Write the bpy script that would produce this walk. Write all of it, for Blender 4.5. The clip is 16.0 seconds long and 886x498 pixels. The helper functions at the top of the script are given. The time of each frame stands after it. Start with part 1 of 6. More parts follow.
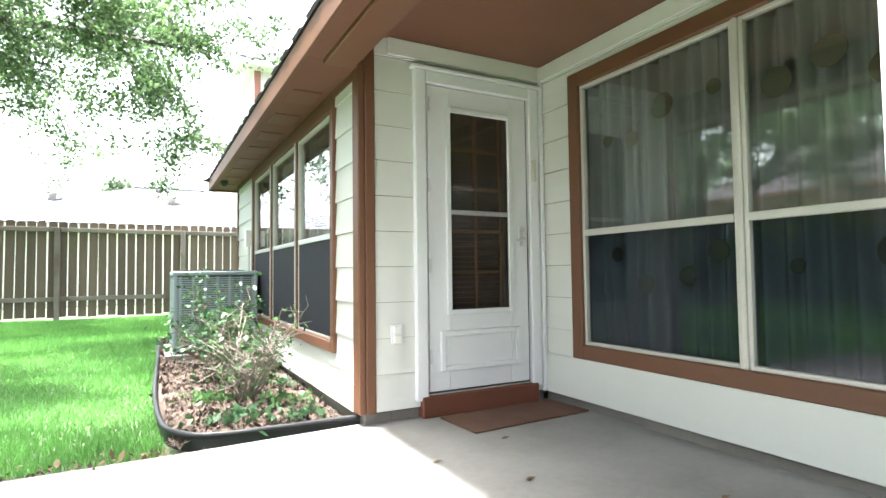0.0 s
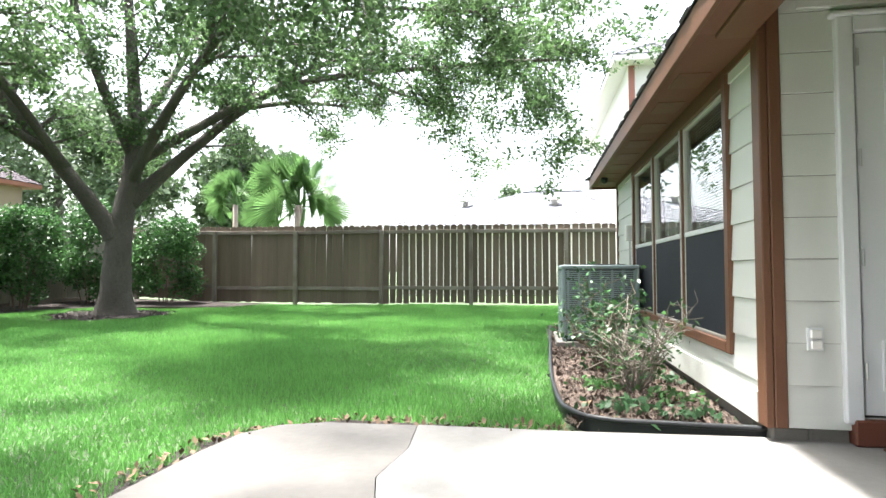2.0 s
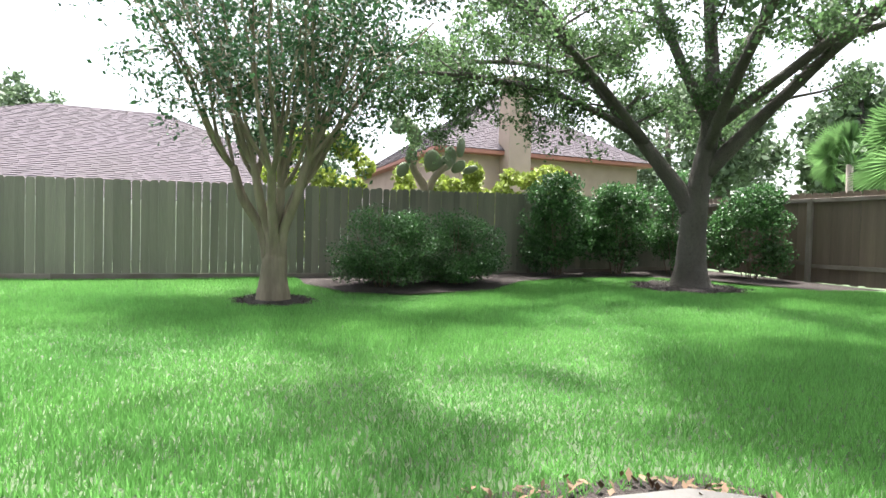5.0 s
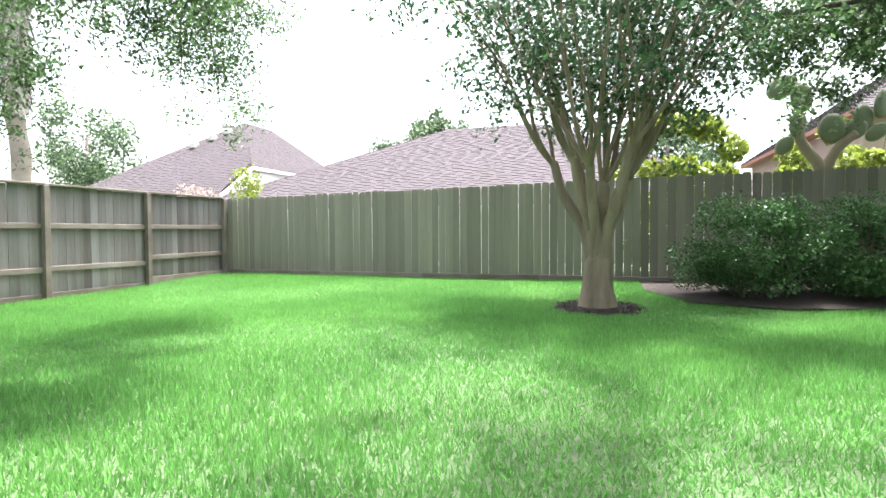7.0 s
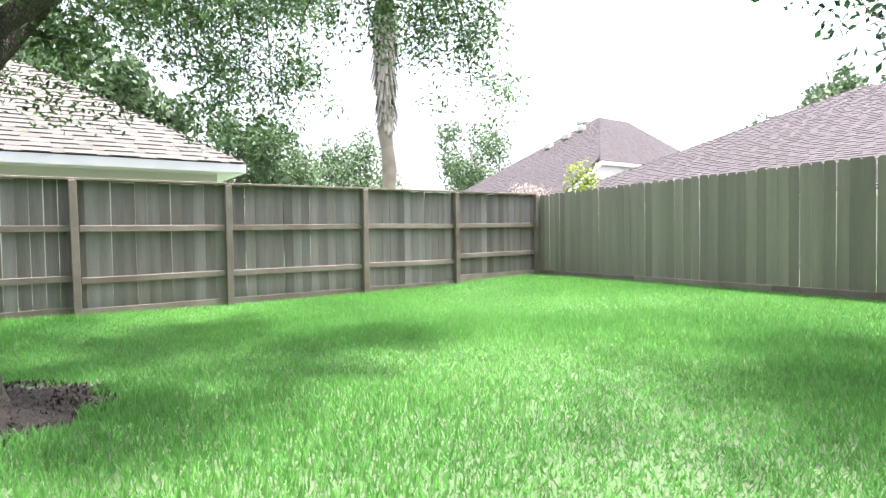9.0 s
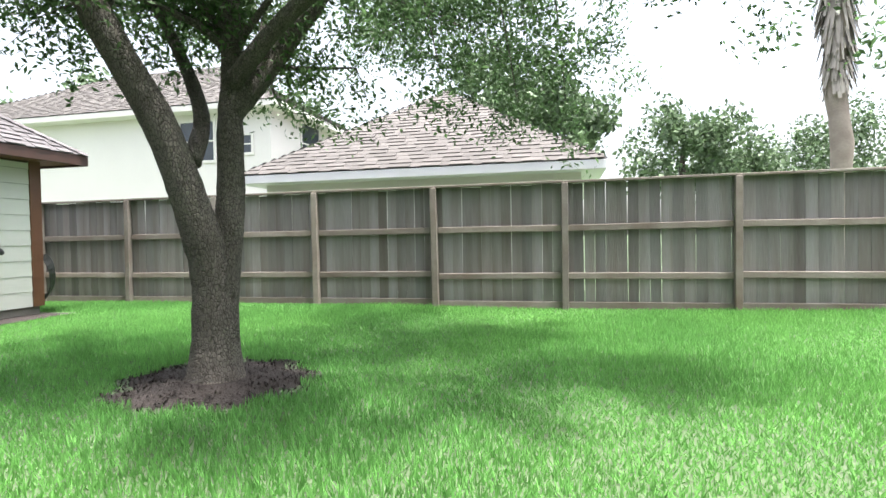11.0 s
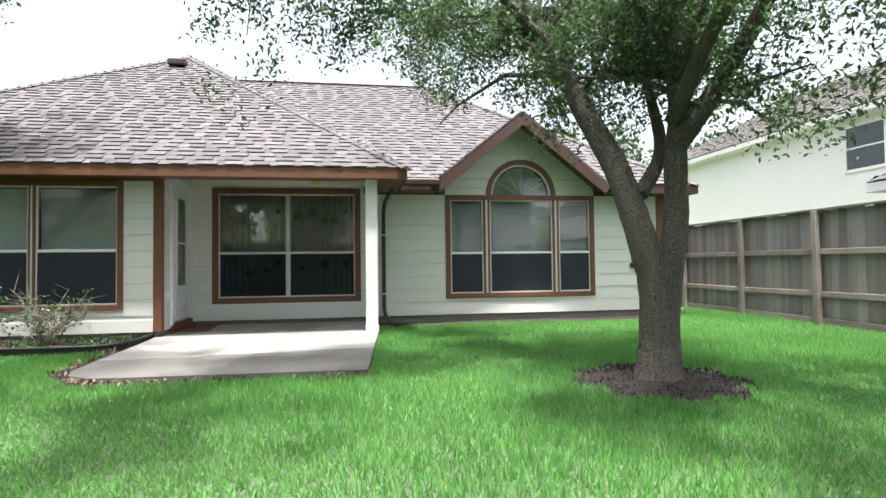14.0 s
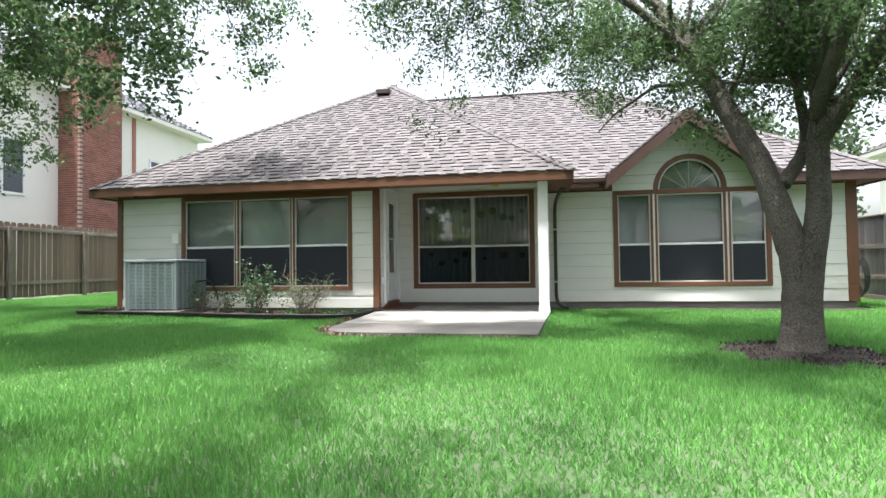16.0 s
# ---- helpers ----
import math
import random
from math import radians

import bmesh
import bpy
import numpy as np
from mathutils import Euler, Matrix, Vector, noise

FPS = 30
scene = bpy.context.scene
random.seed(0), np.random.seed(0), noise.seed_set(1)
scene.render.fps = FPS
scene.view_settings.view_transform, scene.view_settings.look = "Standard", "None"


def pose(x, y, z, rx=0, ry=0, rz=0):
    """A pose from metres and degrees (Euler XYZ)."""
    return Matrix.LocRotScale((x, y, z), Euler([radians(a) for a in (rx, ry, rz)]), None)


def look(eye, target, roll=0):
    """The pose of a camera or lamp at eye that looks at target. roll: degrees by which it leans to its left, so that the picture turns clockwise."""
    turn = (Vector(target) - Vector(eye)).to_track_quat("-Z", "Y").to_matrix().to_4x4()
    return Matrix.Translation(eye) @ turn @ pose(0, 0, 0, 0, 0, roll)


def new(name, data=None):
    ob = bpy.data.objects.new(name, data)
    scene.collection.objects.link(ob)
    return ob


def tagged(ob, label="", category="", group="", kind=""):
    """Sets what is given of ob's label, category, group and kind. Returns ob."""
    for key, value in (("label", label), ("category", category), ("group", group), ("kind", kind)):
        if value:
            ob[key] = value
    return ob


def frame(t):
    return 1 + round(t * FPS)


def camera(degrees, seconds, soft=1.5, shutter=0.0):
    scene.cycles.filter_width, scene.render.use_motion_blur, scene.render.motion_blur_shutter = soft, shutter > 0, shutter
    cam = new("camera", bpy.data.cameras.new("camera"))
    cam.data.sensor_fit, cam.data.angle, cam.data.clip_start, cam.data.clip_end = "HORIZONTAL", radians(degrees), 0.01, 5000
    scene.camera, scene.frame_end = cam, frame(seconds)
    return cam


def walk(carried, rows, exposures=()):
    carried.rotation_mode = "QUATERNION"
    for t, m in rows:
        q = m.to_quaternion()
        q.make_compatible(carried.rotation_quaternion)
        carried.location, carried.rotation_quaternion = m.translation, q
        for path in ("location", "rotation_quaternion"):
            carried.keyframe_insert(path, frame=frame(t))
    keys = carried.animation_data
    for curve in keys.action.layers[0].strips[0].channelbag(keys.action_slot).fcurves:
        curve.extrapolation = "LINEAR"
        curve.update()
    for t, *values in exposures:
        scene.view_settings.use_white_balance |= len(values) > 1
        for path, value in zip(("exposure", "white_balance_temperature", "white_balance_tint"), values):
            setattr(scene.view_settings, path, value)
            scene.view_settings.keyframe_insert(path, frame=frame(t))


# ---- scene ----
cam = camera(78.0, 16.0)
PATH = [
    (0, (3.459, 0.567, 0.976), (4.406, 2.326, 1.064), -0.7),
    (0.5, (3.401, 0.523, 0.974), (4.061, 2.409, 1.064), -0.5),
    (1, (3.384, 0.493, 0.966), (3.677, 2.47, 1.059), -0.4),
    (1.5, (3.399, 0.523, 0.962), (3.35, 2.52, 1.051), -0.3),
    (2, (3.373, 0.559, 0.954), (3.045, 2.53, 1.036), -0.0),
    (2.5, (3.361, 0.644, 0.938), (2.728, 2.54, 1.001), 0.1),
    (3, (3.369, 0.77, 0.96), (2.451, 2.547, 0.986), 0.1),
    (3.5, (3.382, 0.948, 0.986), (2.163, 2.534, 0.98), 0.6),
    (4, (3.424, 1.18, 1.007), (1.94, 2.521, 0.978), 1.3),
    (6.5, (2.764, 2.474, 1.004), (0.784, 2.193, 0.949), 0.0),
    (7, (2.421, 2.61, 1.008), (0.514, 2.012, 0.943), -0.4),
    (7.5, (1.976, 2.691, 1.012), (0.175, 1.825, 0.942), -0.6),
    (8, (1.47, 2.752, 1.006), (-0.159, 1.594, 0.937), -0.7),
    (10.5, (-1.129, 2.264, 1.004), (-1.155, 0.265, 0.962), -1.1),
    (11, (-1.586, 2.062, 1.025), (-1.154, 0.109, 0.983), -1.1),
    (11.5, (-1.971, 1.846, 1.04), (-1.151, 0.023, 1.006), -1.2),
    (12, (-2.231, 1.641, 1.051), (-1.014, 0.054, 1.024), -1.2),
    (12.5, (-2.418, 1.371, 1.057), (-0.87, 0.105, 1.037), -1.1),
    (13, (-2.672, 1.208, 1.052), (-0.893, 0.294, 1.036), -0.9),
    (13.5, (-3.028, 1.127, 1.046), (-1.124, 0.517, 1.062), -0.6),
    (14, (-3.435, 1.049, 1.011), (-1.46, 0.743, 1.066), -0.7),
    (14.5, (-3.865, 1.003, 0.969), (-1.868, 0.933, 1.043), -0.7),
    (15, (-4.27, 0.979, 0.916), (-2.274, 1.066, 0.986), -0.8),
    (15.5, (-4.567, 0.971, 0.881), (-2.587, 1.247, 0.946), -0.8),
    (16, (-4.736, 0.95, 0.873), (-2.766, 1.292, 0.93), -0.8),
]
EXPOSURES = [(0.0, 3.3), (1.5, 2.8), (3.0, 2.25), (4.0, 2.15), (6.5, 2.5), (8.0, 2.5), (10.5, 2.05), (12.0, 2.0), (12.5, 1.95), (13.5, 1.85), (14.0, 1.8), (16.0, 1.85)]
walk(cam, [(t, look(eye, target, roll)) for t, eye, target, roll in PATH], EXPOSURES)

# ---- light ----
SUN_WAY = Vector((-0.20, 0.08, 1.0)).normalized()
SUN_POWER, SKY_POWER = 3.6, 0.135
world = bpy.data.worlds.new("world")
scene.world = world
world.use_nodes = True
wn, wl = world.node_tree.nodes, world.node_tree.links
sky = wn.new("ShaderNodeTexSky")
sky.sky_type, sky.sun_disc = "NISHITA", False
sky.sun_elevation = math.asin(SUN_WAY.z)
sky.sun_rotation = math.atan2(SUN_WAY.x, SUN_WAY.y)
sky.air_density, sky.dust_density, sky.ozone_density = 1.0, 5.0, 1.0
soft_sky = wn.new("ShaderNodeHueSaturation")
soft_sky.inputs["Saturation"].default_value = 0.45
wl.new(sky.outputs[0], soft_sky.inputs["Color"])
wl.new(soft_sky.outputs[0], wn["Background"].inputs["Color"])
wn["Background"].inputs["Strength"].default_value = SKY_POWER
sun = new("sun", bpy.data.lights.new("sun", "SUN"))
sun.data.energy, sun.data.angle, sun.data.color = SUN_POWER, radians(3), (1.0, 0.975, 0.94)
sun.matrix_world = look(SUN_WAY * 40, (0, 0, 0))

# ---- materials ----
def surface(name, col, rough=0.6, vary=0.25, scale=3.0, fine=40.0, bump=0.15, metal=0.0, spec=0.5, piece=0.0, island=0.0, col2=None, stretch=(1, 1, 1), through_light=0.0, spread=0.5, dist=0.01):
    """A painted, wooden, stone or leafy surface: base colour with stains, grain and relief at two scales."""
    m = bpy.data.materials.new(name)
    m.use_nodes = True
    n, l = m.node_tree.nodes, m.node_tree.links
    b = n["Principled BSDF"]
    co = n.new("ShaderNodeTexCoord")
    mp = n.new("ShaderNodeMapping")
    mp.inputs["Scale"].default_value = stretch
    l.new(co.outputs["Object"], mp.inputs["Vector"])
    if piece:
        info = n.new("ShaderNodeObjectInfo")
        sc = n.new("ShaderNodeVectorMath")
        sc.operation = "SCALE"
        sc.inputs[0].default_value = (17.0, 31.0, 23.0)
        l.new(info.outputs["Random"], sc.inputs["Scale"])
        l.new(sc.outputs[0], mp.inputs["Location"])
    big, small = n.new("ShaderNodeTexNoise"), n.new("ShaderNodeTexNoise")
    big.inputs["Scale"].default_value, big.inputs["Detail"].default_value = scale, 4
    small.inputs["Scale"].default_value, small.inputs["Detail"].default_value = fine, 3
    l.new(mp.outputs[0], big.inputs["Vector"])
    l.new(mp.outputs[0], small.inputs["Vector"])
    mix = n.new("ShaderNodeMix")
    mix.data_type = "RGBA"
    other = col2 or tuple(c * (1 - vary) for c in col)
    mix.inputs["A"].default_value, mix.inputs["B"].default_value = (*col, 1), (*other, 1)
    ramp = n.new("ShaderNodeMapRange")
    ramp.inputs["From Min"].default_value, ramp.inputs["From Max"].default_value = 0.5 - spread / 2, 0.5 + spread / 2
    l.new(big.outputs["Fac"], ramp.inputs["Value"])
    l.new(ramp.outputs[0], mix.inputs["Factor"])
    hsv = n.new("ShaderNodeHueSaturation")
    l.new(mix.outputs["Result"], hsv.inputs["Color"])
    val = n.new("ShaderNodeMath")
    val.operation = "MULTIPLY_ADD"
    val.inputs[1].default_value, val.inputs[2].default_value = vary * 0.8, 1 - vary * 0.4
    l.new(small.outputs["Fac"], val.inputs[0])
    last = val.outputs[0]
    if piece or island:
        if piece:
            src = info.outputs["Random"]
        else:
            src = n.new("ShaderNodeNewGeometry").outputs["Random Per Island"]
        k = n.new("ShaderNodeMath")
        k.operation = "MULTIPLY_ADD"
        amount = piece or island
        k.inputs[1].default_value, k.inputs[2].default_value = amount, 1 - amount / 2
        l.new(src, k.inputs[0])
        both = n.new("ShaderNodeMath")
        both.operation = "MULTIPLY"
        l.new(last, both.inputs[0])
        l.new(k.outputs[0], both.inputs[1])
        last = both.outputs[0]
    l.new(last, hsv.inputs["Value"])
    l.new(hsv.outputs[0], b.inputs["Base Color"])
    b.inputs["Roughness"].default_value, b.inputs["Metallic"].default_value = rough, metal
    b.inputs["Specular IOR Level"].default_value = spec
    if bump:
        bp = n.new("ShaderNodeBump")
        bp.inputs["Strength"].default_value, bp.inputs["Distance"].default_value = bump, dist
        l.new(small.outputs["Fac"], bp.inputs["Height"])
        l.new(bp.outputs[0], b.inputs["Normal"])
    if through_light:
        tr, ms = n.new("ShaderNodeBsdfTranslucent"), n.new("ShaderNodeMixShader")
        l.new(hsv.outputs[0], tr.inputs["Color"])
        ms.inputs["Fac"].default_value = through_light
        l.new(b.outputs[0], ms.inputs[1])
        l.new(tr.outputs[0], ms.inputs[2])
        l.new(ms.outputs[0], n["Material Output"].inputs["Surface"])
    return m


def glazing(name, tint=(0.9, 0.95, 0.95), gloss=0.18):
    """Window glass: mostly clear, with a mirror gloss that grows at a slant."""
    m = bpy.data.materials.new(name)
    m.use_nodes = True
    n, l = m.node_tree.nodes, m.node_tree.links
    n.remove(n["Principled BSDF"])
    clear, shine, ms, slant = n.new("ShaderNodeBsdfTransparent"), n.new("ShaderNodeBsdfGlossy"), n.new("ShaderNodeMixShader"), n.new("ShaderNodeLayerWeight")
    clear.inputs["Color"].default_value = (*tint, 1)
    shine.inputs["Roughness"].default_value = 0.008
    slant.inputs["Blend"].default_value = 0.5
    grow, ad = n.new("ShaderNodeMath"), n.new("ShaderNodeMath")
    grow.operation, ad.operation, ad.use_clamp = "POWER", "MULTIPLY_ADD", True
    grow.inputs[1].default_value = 4.0
    ad.inputs[1].default_value, ad.inputs[2].default_value = 0.9, gloss
    l.new(slant.outputs["Facing"], grow.inputs[0])
    l.new(grow.outputs[0], ad.inputs[0])
    l.new(ad.outputs[0], ms.inputs["Fac"])
    l.new(clear.outputs[0], ms.inputs[1])
    l.new(shine.outputs[0], ms.inputs[2])
    l.new(ms.outputs[0], n["Material Output"].inputs["Surface"])
    return m


SIDING = surface("cream_siding_paint", (0.65, 0.66, 0.62), 0.55, 0.07, 1.2, 60, 0.08, piece=0.03, stretch=(1, 1, 3))
WHITE = surface("white_paint", (0.72, 0.73, 0.745), 0.45, 0.06, 2.0, 70, 0.05)
BROWN = surface("brown_trim_paint", (0.155, 0.068, 0.036), 0.5, 0.22, 1.6, 50, 0.12, piece=0.06)
# the trim brown again, with the shade under the overhangs put into its colour
SHADED_BROWN = surface("shaded_eave_brown", (0.062, 0.030, 0.022), 0.5, 0.22, 1.6, 50, 0.12)
SOFFIT = surface("brown_soffit_paint", (0.17, 0.073, 0.043), 0.6, 0.22, 1.3, 45, 0.1)
CONCRETE = surface("patio_concrete", (0.27, 0.262, 0.25), 0.75, 0.3, 1.3, 26, 0.25, col2=(0.185, 0.178, 0.168), spread=0.35)
# weathered concrete, its colour lowered further to hold some tree shade
CONCRETE_OLD_SHADED = surface("weathered_shaded_concrete", (0.145, 0.138, 0.128), 0.75, 0.34, 1.4, 22, 0.3, col2=(0.092, 0.087, 0.08), spread=0.4)
BLOCK = surface("foundation_concrete", (0.22, 0.205, 0.185), 0.9, 0.3, 2.5, 40, 0.3)
SHINGLE = surface("asphalt_shingle", (0.115, 0.106, 0.111), 0.95, 0.25, 0.5, 140, 0.5, island=0.5, col2=(0.095, 0.088, 0.092))
SHINGLE_RED = surface("far_red_shingle", (0.062, 0.050, 0.060), 0.95, 0.25, 0.35, 60, 0.4, island=0.25, col2=(0.055, 0.045, 0.050))
SHINGLE_GREY = surface("far_grey_shingle", (0.21, 0.215, 0.24), 0.95, 0.25, 0.35, 60, 0.4, island=0.25)
SHINGLE_TAN = surface("far_tan_shingle", (0.115, 0.105, 0.10), 0.95, 0.25, 0.35, 60, 0.4, island=0.3)
WOOD_A = surface("weathered_fence_brown", (0.165, 0.125, 0.095), 0.9, 0.4, 2.0, 30, 0.5, piece=0.35, col2=(0.115, 0.09, 0.07), stretch=(3, 3, 0.35))
WOOD_B = surface("weathered_fence_olive", (0.235, 0.228, 0.18), 0.9, 0.35, 1.5, 30, 0.5, piece=0.3, col2=(0.165, 0.16, 0.13), stretch=(3, 3, 0.35))
WOOD_C = surface("weathered_fence_grey", (0.26, 0.25, 0.255), 0.9, 0.45, 1.6, 30, 0.6, piece=0.55, col2=(0.135, 0.113, 0.098), stretch=(3, 3, 0.35))
RAIL = surface("weathered_rail_wood", (0.24, 0.218, 0.195), 0.9, 0.35, 2.0, 30, 0.4, piece=0.45, col2=(0.13, 0.10, 0.078))
BARK = surface("oak_bark", (0.185, 0.165, 0.146), 0.95, 0.45, 2.0, 24, 0.8, col2=(0.092, 0.078, 0.067), stretch=(1, 1, 0.5), dist=0.03)
bn, bl = BARK.node_tree.nodes, BARK.node_tree.links
crack_tex, crack_map, crack_bump = bn.new("ShaderNodeTexVoronoi"), bn.new("ShaderNodeMapRange"), bn.new("ShaderNodeBump")
crack_tex.feature, crack_tex.inputs["Scale"].default_value = "DISTANCE_TO_EDGE", 56
crack_map.inputs["From Max"].default_value = 0.16
bl.new(bn["Mapping"].outputs[0], crack_tex.inputs["Vector"])
bl.new(crack_tex.outputs["Distance"], crack_map.inputs["Value"])
crack_bump.inputs["Strength"].default_value, crack_bump.inputs["Distance"].default_value = 0.8, 0.02
bl.new(crack_map.outputs[0], crack_bump.inputs["Height"])
bl.new(bn["Bump"].outputs[0], crack_bump.inputs["Normal"])
bl.new(crack_bump.outputs[0], bn["Principled BSDF"].inputs["Normal"])
crack_mix = bn.new("ShaderNodeMix")
crack_mix.data_type, crack_mix.blend_type = "RGBA", "MULTIPLY"
crack_mix.inputs["Factor"].default_value = 0.85
crack_tone = bn.new("ShaderNodeMapRange")
crack_tone.inputs["From Max"].default_value, crack_tone.inputs["To Min"].default_value = 0.14, 0.35
bl.new(crack_tex.outputs["Distance"], crack_tone.inputs["Value"])
bl.new(bn["Hue/Saturation/Value"].outputs[0], crack_mix.inputs["A"])
bl.new(crack_tone.outputs[0], crack_mix.inputs["B"])
bl.new(crack_mix.outputs["Result"], bn["Principled BSDF"].inputs["Base Color"])
BARK_PALE = surface("myrtle_bark", (0.36, 0.30, 0.22), 0.8, 0.45, 3.5, 18, 0.6, col2=(0.135, 0.105, 0.072), stretch=(1.5, 1.5, 0.3), dist=0.02)
OAK_LEAF = surface("oak_leaf", (0.10, 0.17, 0.066), 0.45, 0.3, 0.6, 8, 0, island=0.9, col2=(0.068, 0.125, 0.05), through_light=0.6)
MYRTLE_LEAF = surface("myrtle_leaf", (0.055, 0.135, 0.055), 0.45, 0.3, 0.8, 8, 0, island=0.8, through_light=0.3)
BUSH_LEAF = surface("bush_leaf", (0.065, 0.16, 0.045), 0.4, 0.3, 1.2, 8, 0, island=0.9, col2=(0.045, 0.11, 0.036), through_light=0.35)
LIME_LEAF = surface("lime_green_leaf", (0.26, 0.33, 0.06), 0.5, 0.3, 0.8, 8, 0, island=0.6, through_light=0.4)
PALM_LEAF = surface("palm_frond", (0.13, 0.25, 0.085), 0.45, 0.25, 1.0, 8, 0, island=0.4, through_light=0.5)
FAR_LEAF = surface("far_foliage", (0.11, 0.17, 0.085), 0.6, 0.3, 0.3, 4, 0, island=0.8, through_light=0.3)
GRASS = surface("grass_blade", (0.175, 0.40, 0.105), 0.8, 0.25, 0.45, 3, 0, spec=0.2, island=0.55, col2=(0.122, 0.305, 0.082), through_light=0.45, spread=0.4)
SOIL = surface("lawn_soil", (0.085, 0.125, 0.06), 0.95, 0.4, 0.7, 30, 0.5, col2=(0.06, 0.09, 0.045))
BED_MULCH = surface("bed_mulch", (0.15, 0.112, 0.09), 0.95, 0.45, 6.0, 55, 0.9, island=0.9, col2=(0.085, 0.062, 0.05), dist=0.03)
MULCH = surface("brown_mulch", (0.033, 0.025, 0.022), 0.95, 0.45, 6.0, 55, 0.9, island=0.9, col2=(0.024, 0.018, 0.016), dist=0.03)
DRY_LEAF = surface("dry_leaf", (0.17, 0.11, 0.065), 0.8, 0.3, 5, 20, 0, island=0.8)
BLACK = surface("black_plastic", (0.025, 0.027, 0.03), 0.45, 0.3, 4, 60, 0.1)
DARK_METAL = surface("dark_brown_metal", (0.04, 0.025, 0.02), 0.4, 0.2, 3, 60, 0.05)
SCREEN = surface("solar_screen", (0.026, 0.030, 0.039), 0.75, 0.15, 2.0, 260, 0.15, spec=0.25)
BLIND = surface("white_blind", (0.60, 0.62, 0.61), 0.6, 0.08, 2, 40, 0)
ALUMINIUM = surface("pale_aluminium", (0.62, 0.60, 0.56), 0.45, 0.12, 3, 60, 0.05, metal=0.3)
CHROME = surface("brushed_metal", (0.6, 0.6, 0.6), 0.3, 0.1, 3, 90, 0.03, metal=0.9)
CURTAIN = surface("grey_curtain", (0.36, 0.375, 0.37), 0.9, 0.12, 1.5, 120, 0.1, through_light=0.3)
CURTAIN_DOT = surface("curtain_dot", (0.15, 0.15, 0.10), 0.9, 0.3, 3, 90, 0.1)
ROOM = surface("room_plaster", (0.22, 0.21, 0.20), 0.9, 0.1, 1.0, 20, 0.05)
AC_PAINT = surface("ac_grey_green_paint", (0.27, 0.33, 0.34), 0.5, 0.15, 2, 60, 0.05)
AC_DARK = surface("ac_coil", (0.05, 0.055, 0.055), 0.6, 0.3, 4, 120, 0.3)
MAT_RED = surface("doormat_fibre", (0.095, 0.042, 0.028), 1.0, 0.4, 5, 220, 0.8, col2=(0.14, 0.075, 0.045))
SILL_RED = surface("red_brown_sill", (0.155, 0.05, 0.028), 0.6, 0.25, 4, 60, 0.1)
BRICK_RED = surface("red_brick", (0.27, 0.115, 0.09), 0.9, 0.3, 3, 40, 0.4, island=0.5)
MORTAR = surface("mortar", (0.48, 0.44, 0.40), 0.95, 0.2, 3, 40, 0.3)
TAN_BRICK = surface("tan_brick_wall", (0.38, 0.29, 0.235), 0.9, 0.2, 1.5, 12, 0.3)
PINK_TRIM = surface("rust_trim", (0.36, 0.15, 0.11), 0.6, 0.2, 2, 30, 0.1)
FAR_WHITE = surface("far_white_wall", (0.78, 0.76, 0.72), 0.8, 0.07, 0.7, 20, 0.05)
FAR_GLASS = surface("far_window_glass", (0.05, 0.06, 0.075), 0.12, 0.2, 1, 5, 0)
CACTUS = surface("cactus_skin", (0.17, 0.21, 0.12), 0.6, 0.25, 3, 30, 0.3)
CACTUS_TRUNK = surface("cactus_trunk", (0.26, 0.22, 0.15), 0.8, 0.3, 3, 30, 0.5)
PALM_TRUNK = surface("palm_trunk", (0.34, 0.29, 0.25), 0.95, 0.35, 3, 20, 0.8, col2=(0.22, 0.18, 0.155))
DEAD_FROND = surface("dead_frond", (0.40, 0.36, 0.32), 0.9, 0.3, 3, 12, 0, island=0.5)
STEM = surface("plant_stem", (0.16, 0.12, 0.085), 0.85, 0.3, 4, 30, 0.3)
HOSE = surface("garden_hose", (0.035, 0.04, 0.035), 0.45, 0.2, 4, 40, 0.05)
LAMP_AMBER = surface("amber_lamp_glass", (0.75, 0.50, 0.10), 0.15, 0.1, 4, 40, 0)
GLASS = glazing("clear_glass", (0.90, 0.93, 0.92), 0.11)
GLASS_DARK = glazing("dark_glass", (0.58, 0.62, 0.66), 0.03)


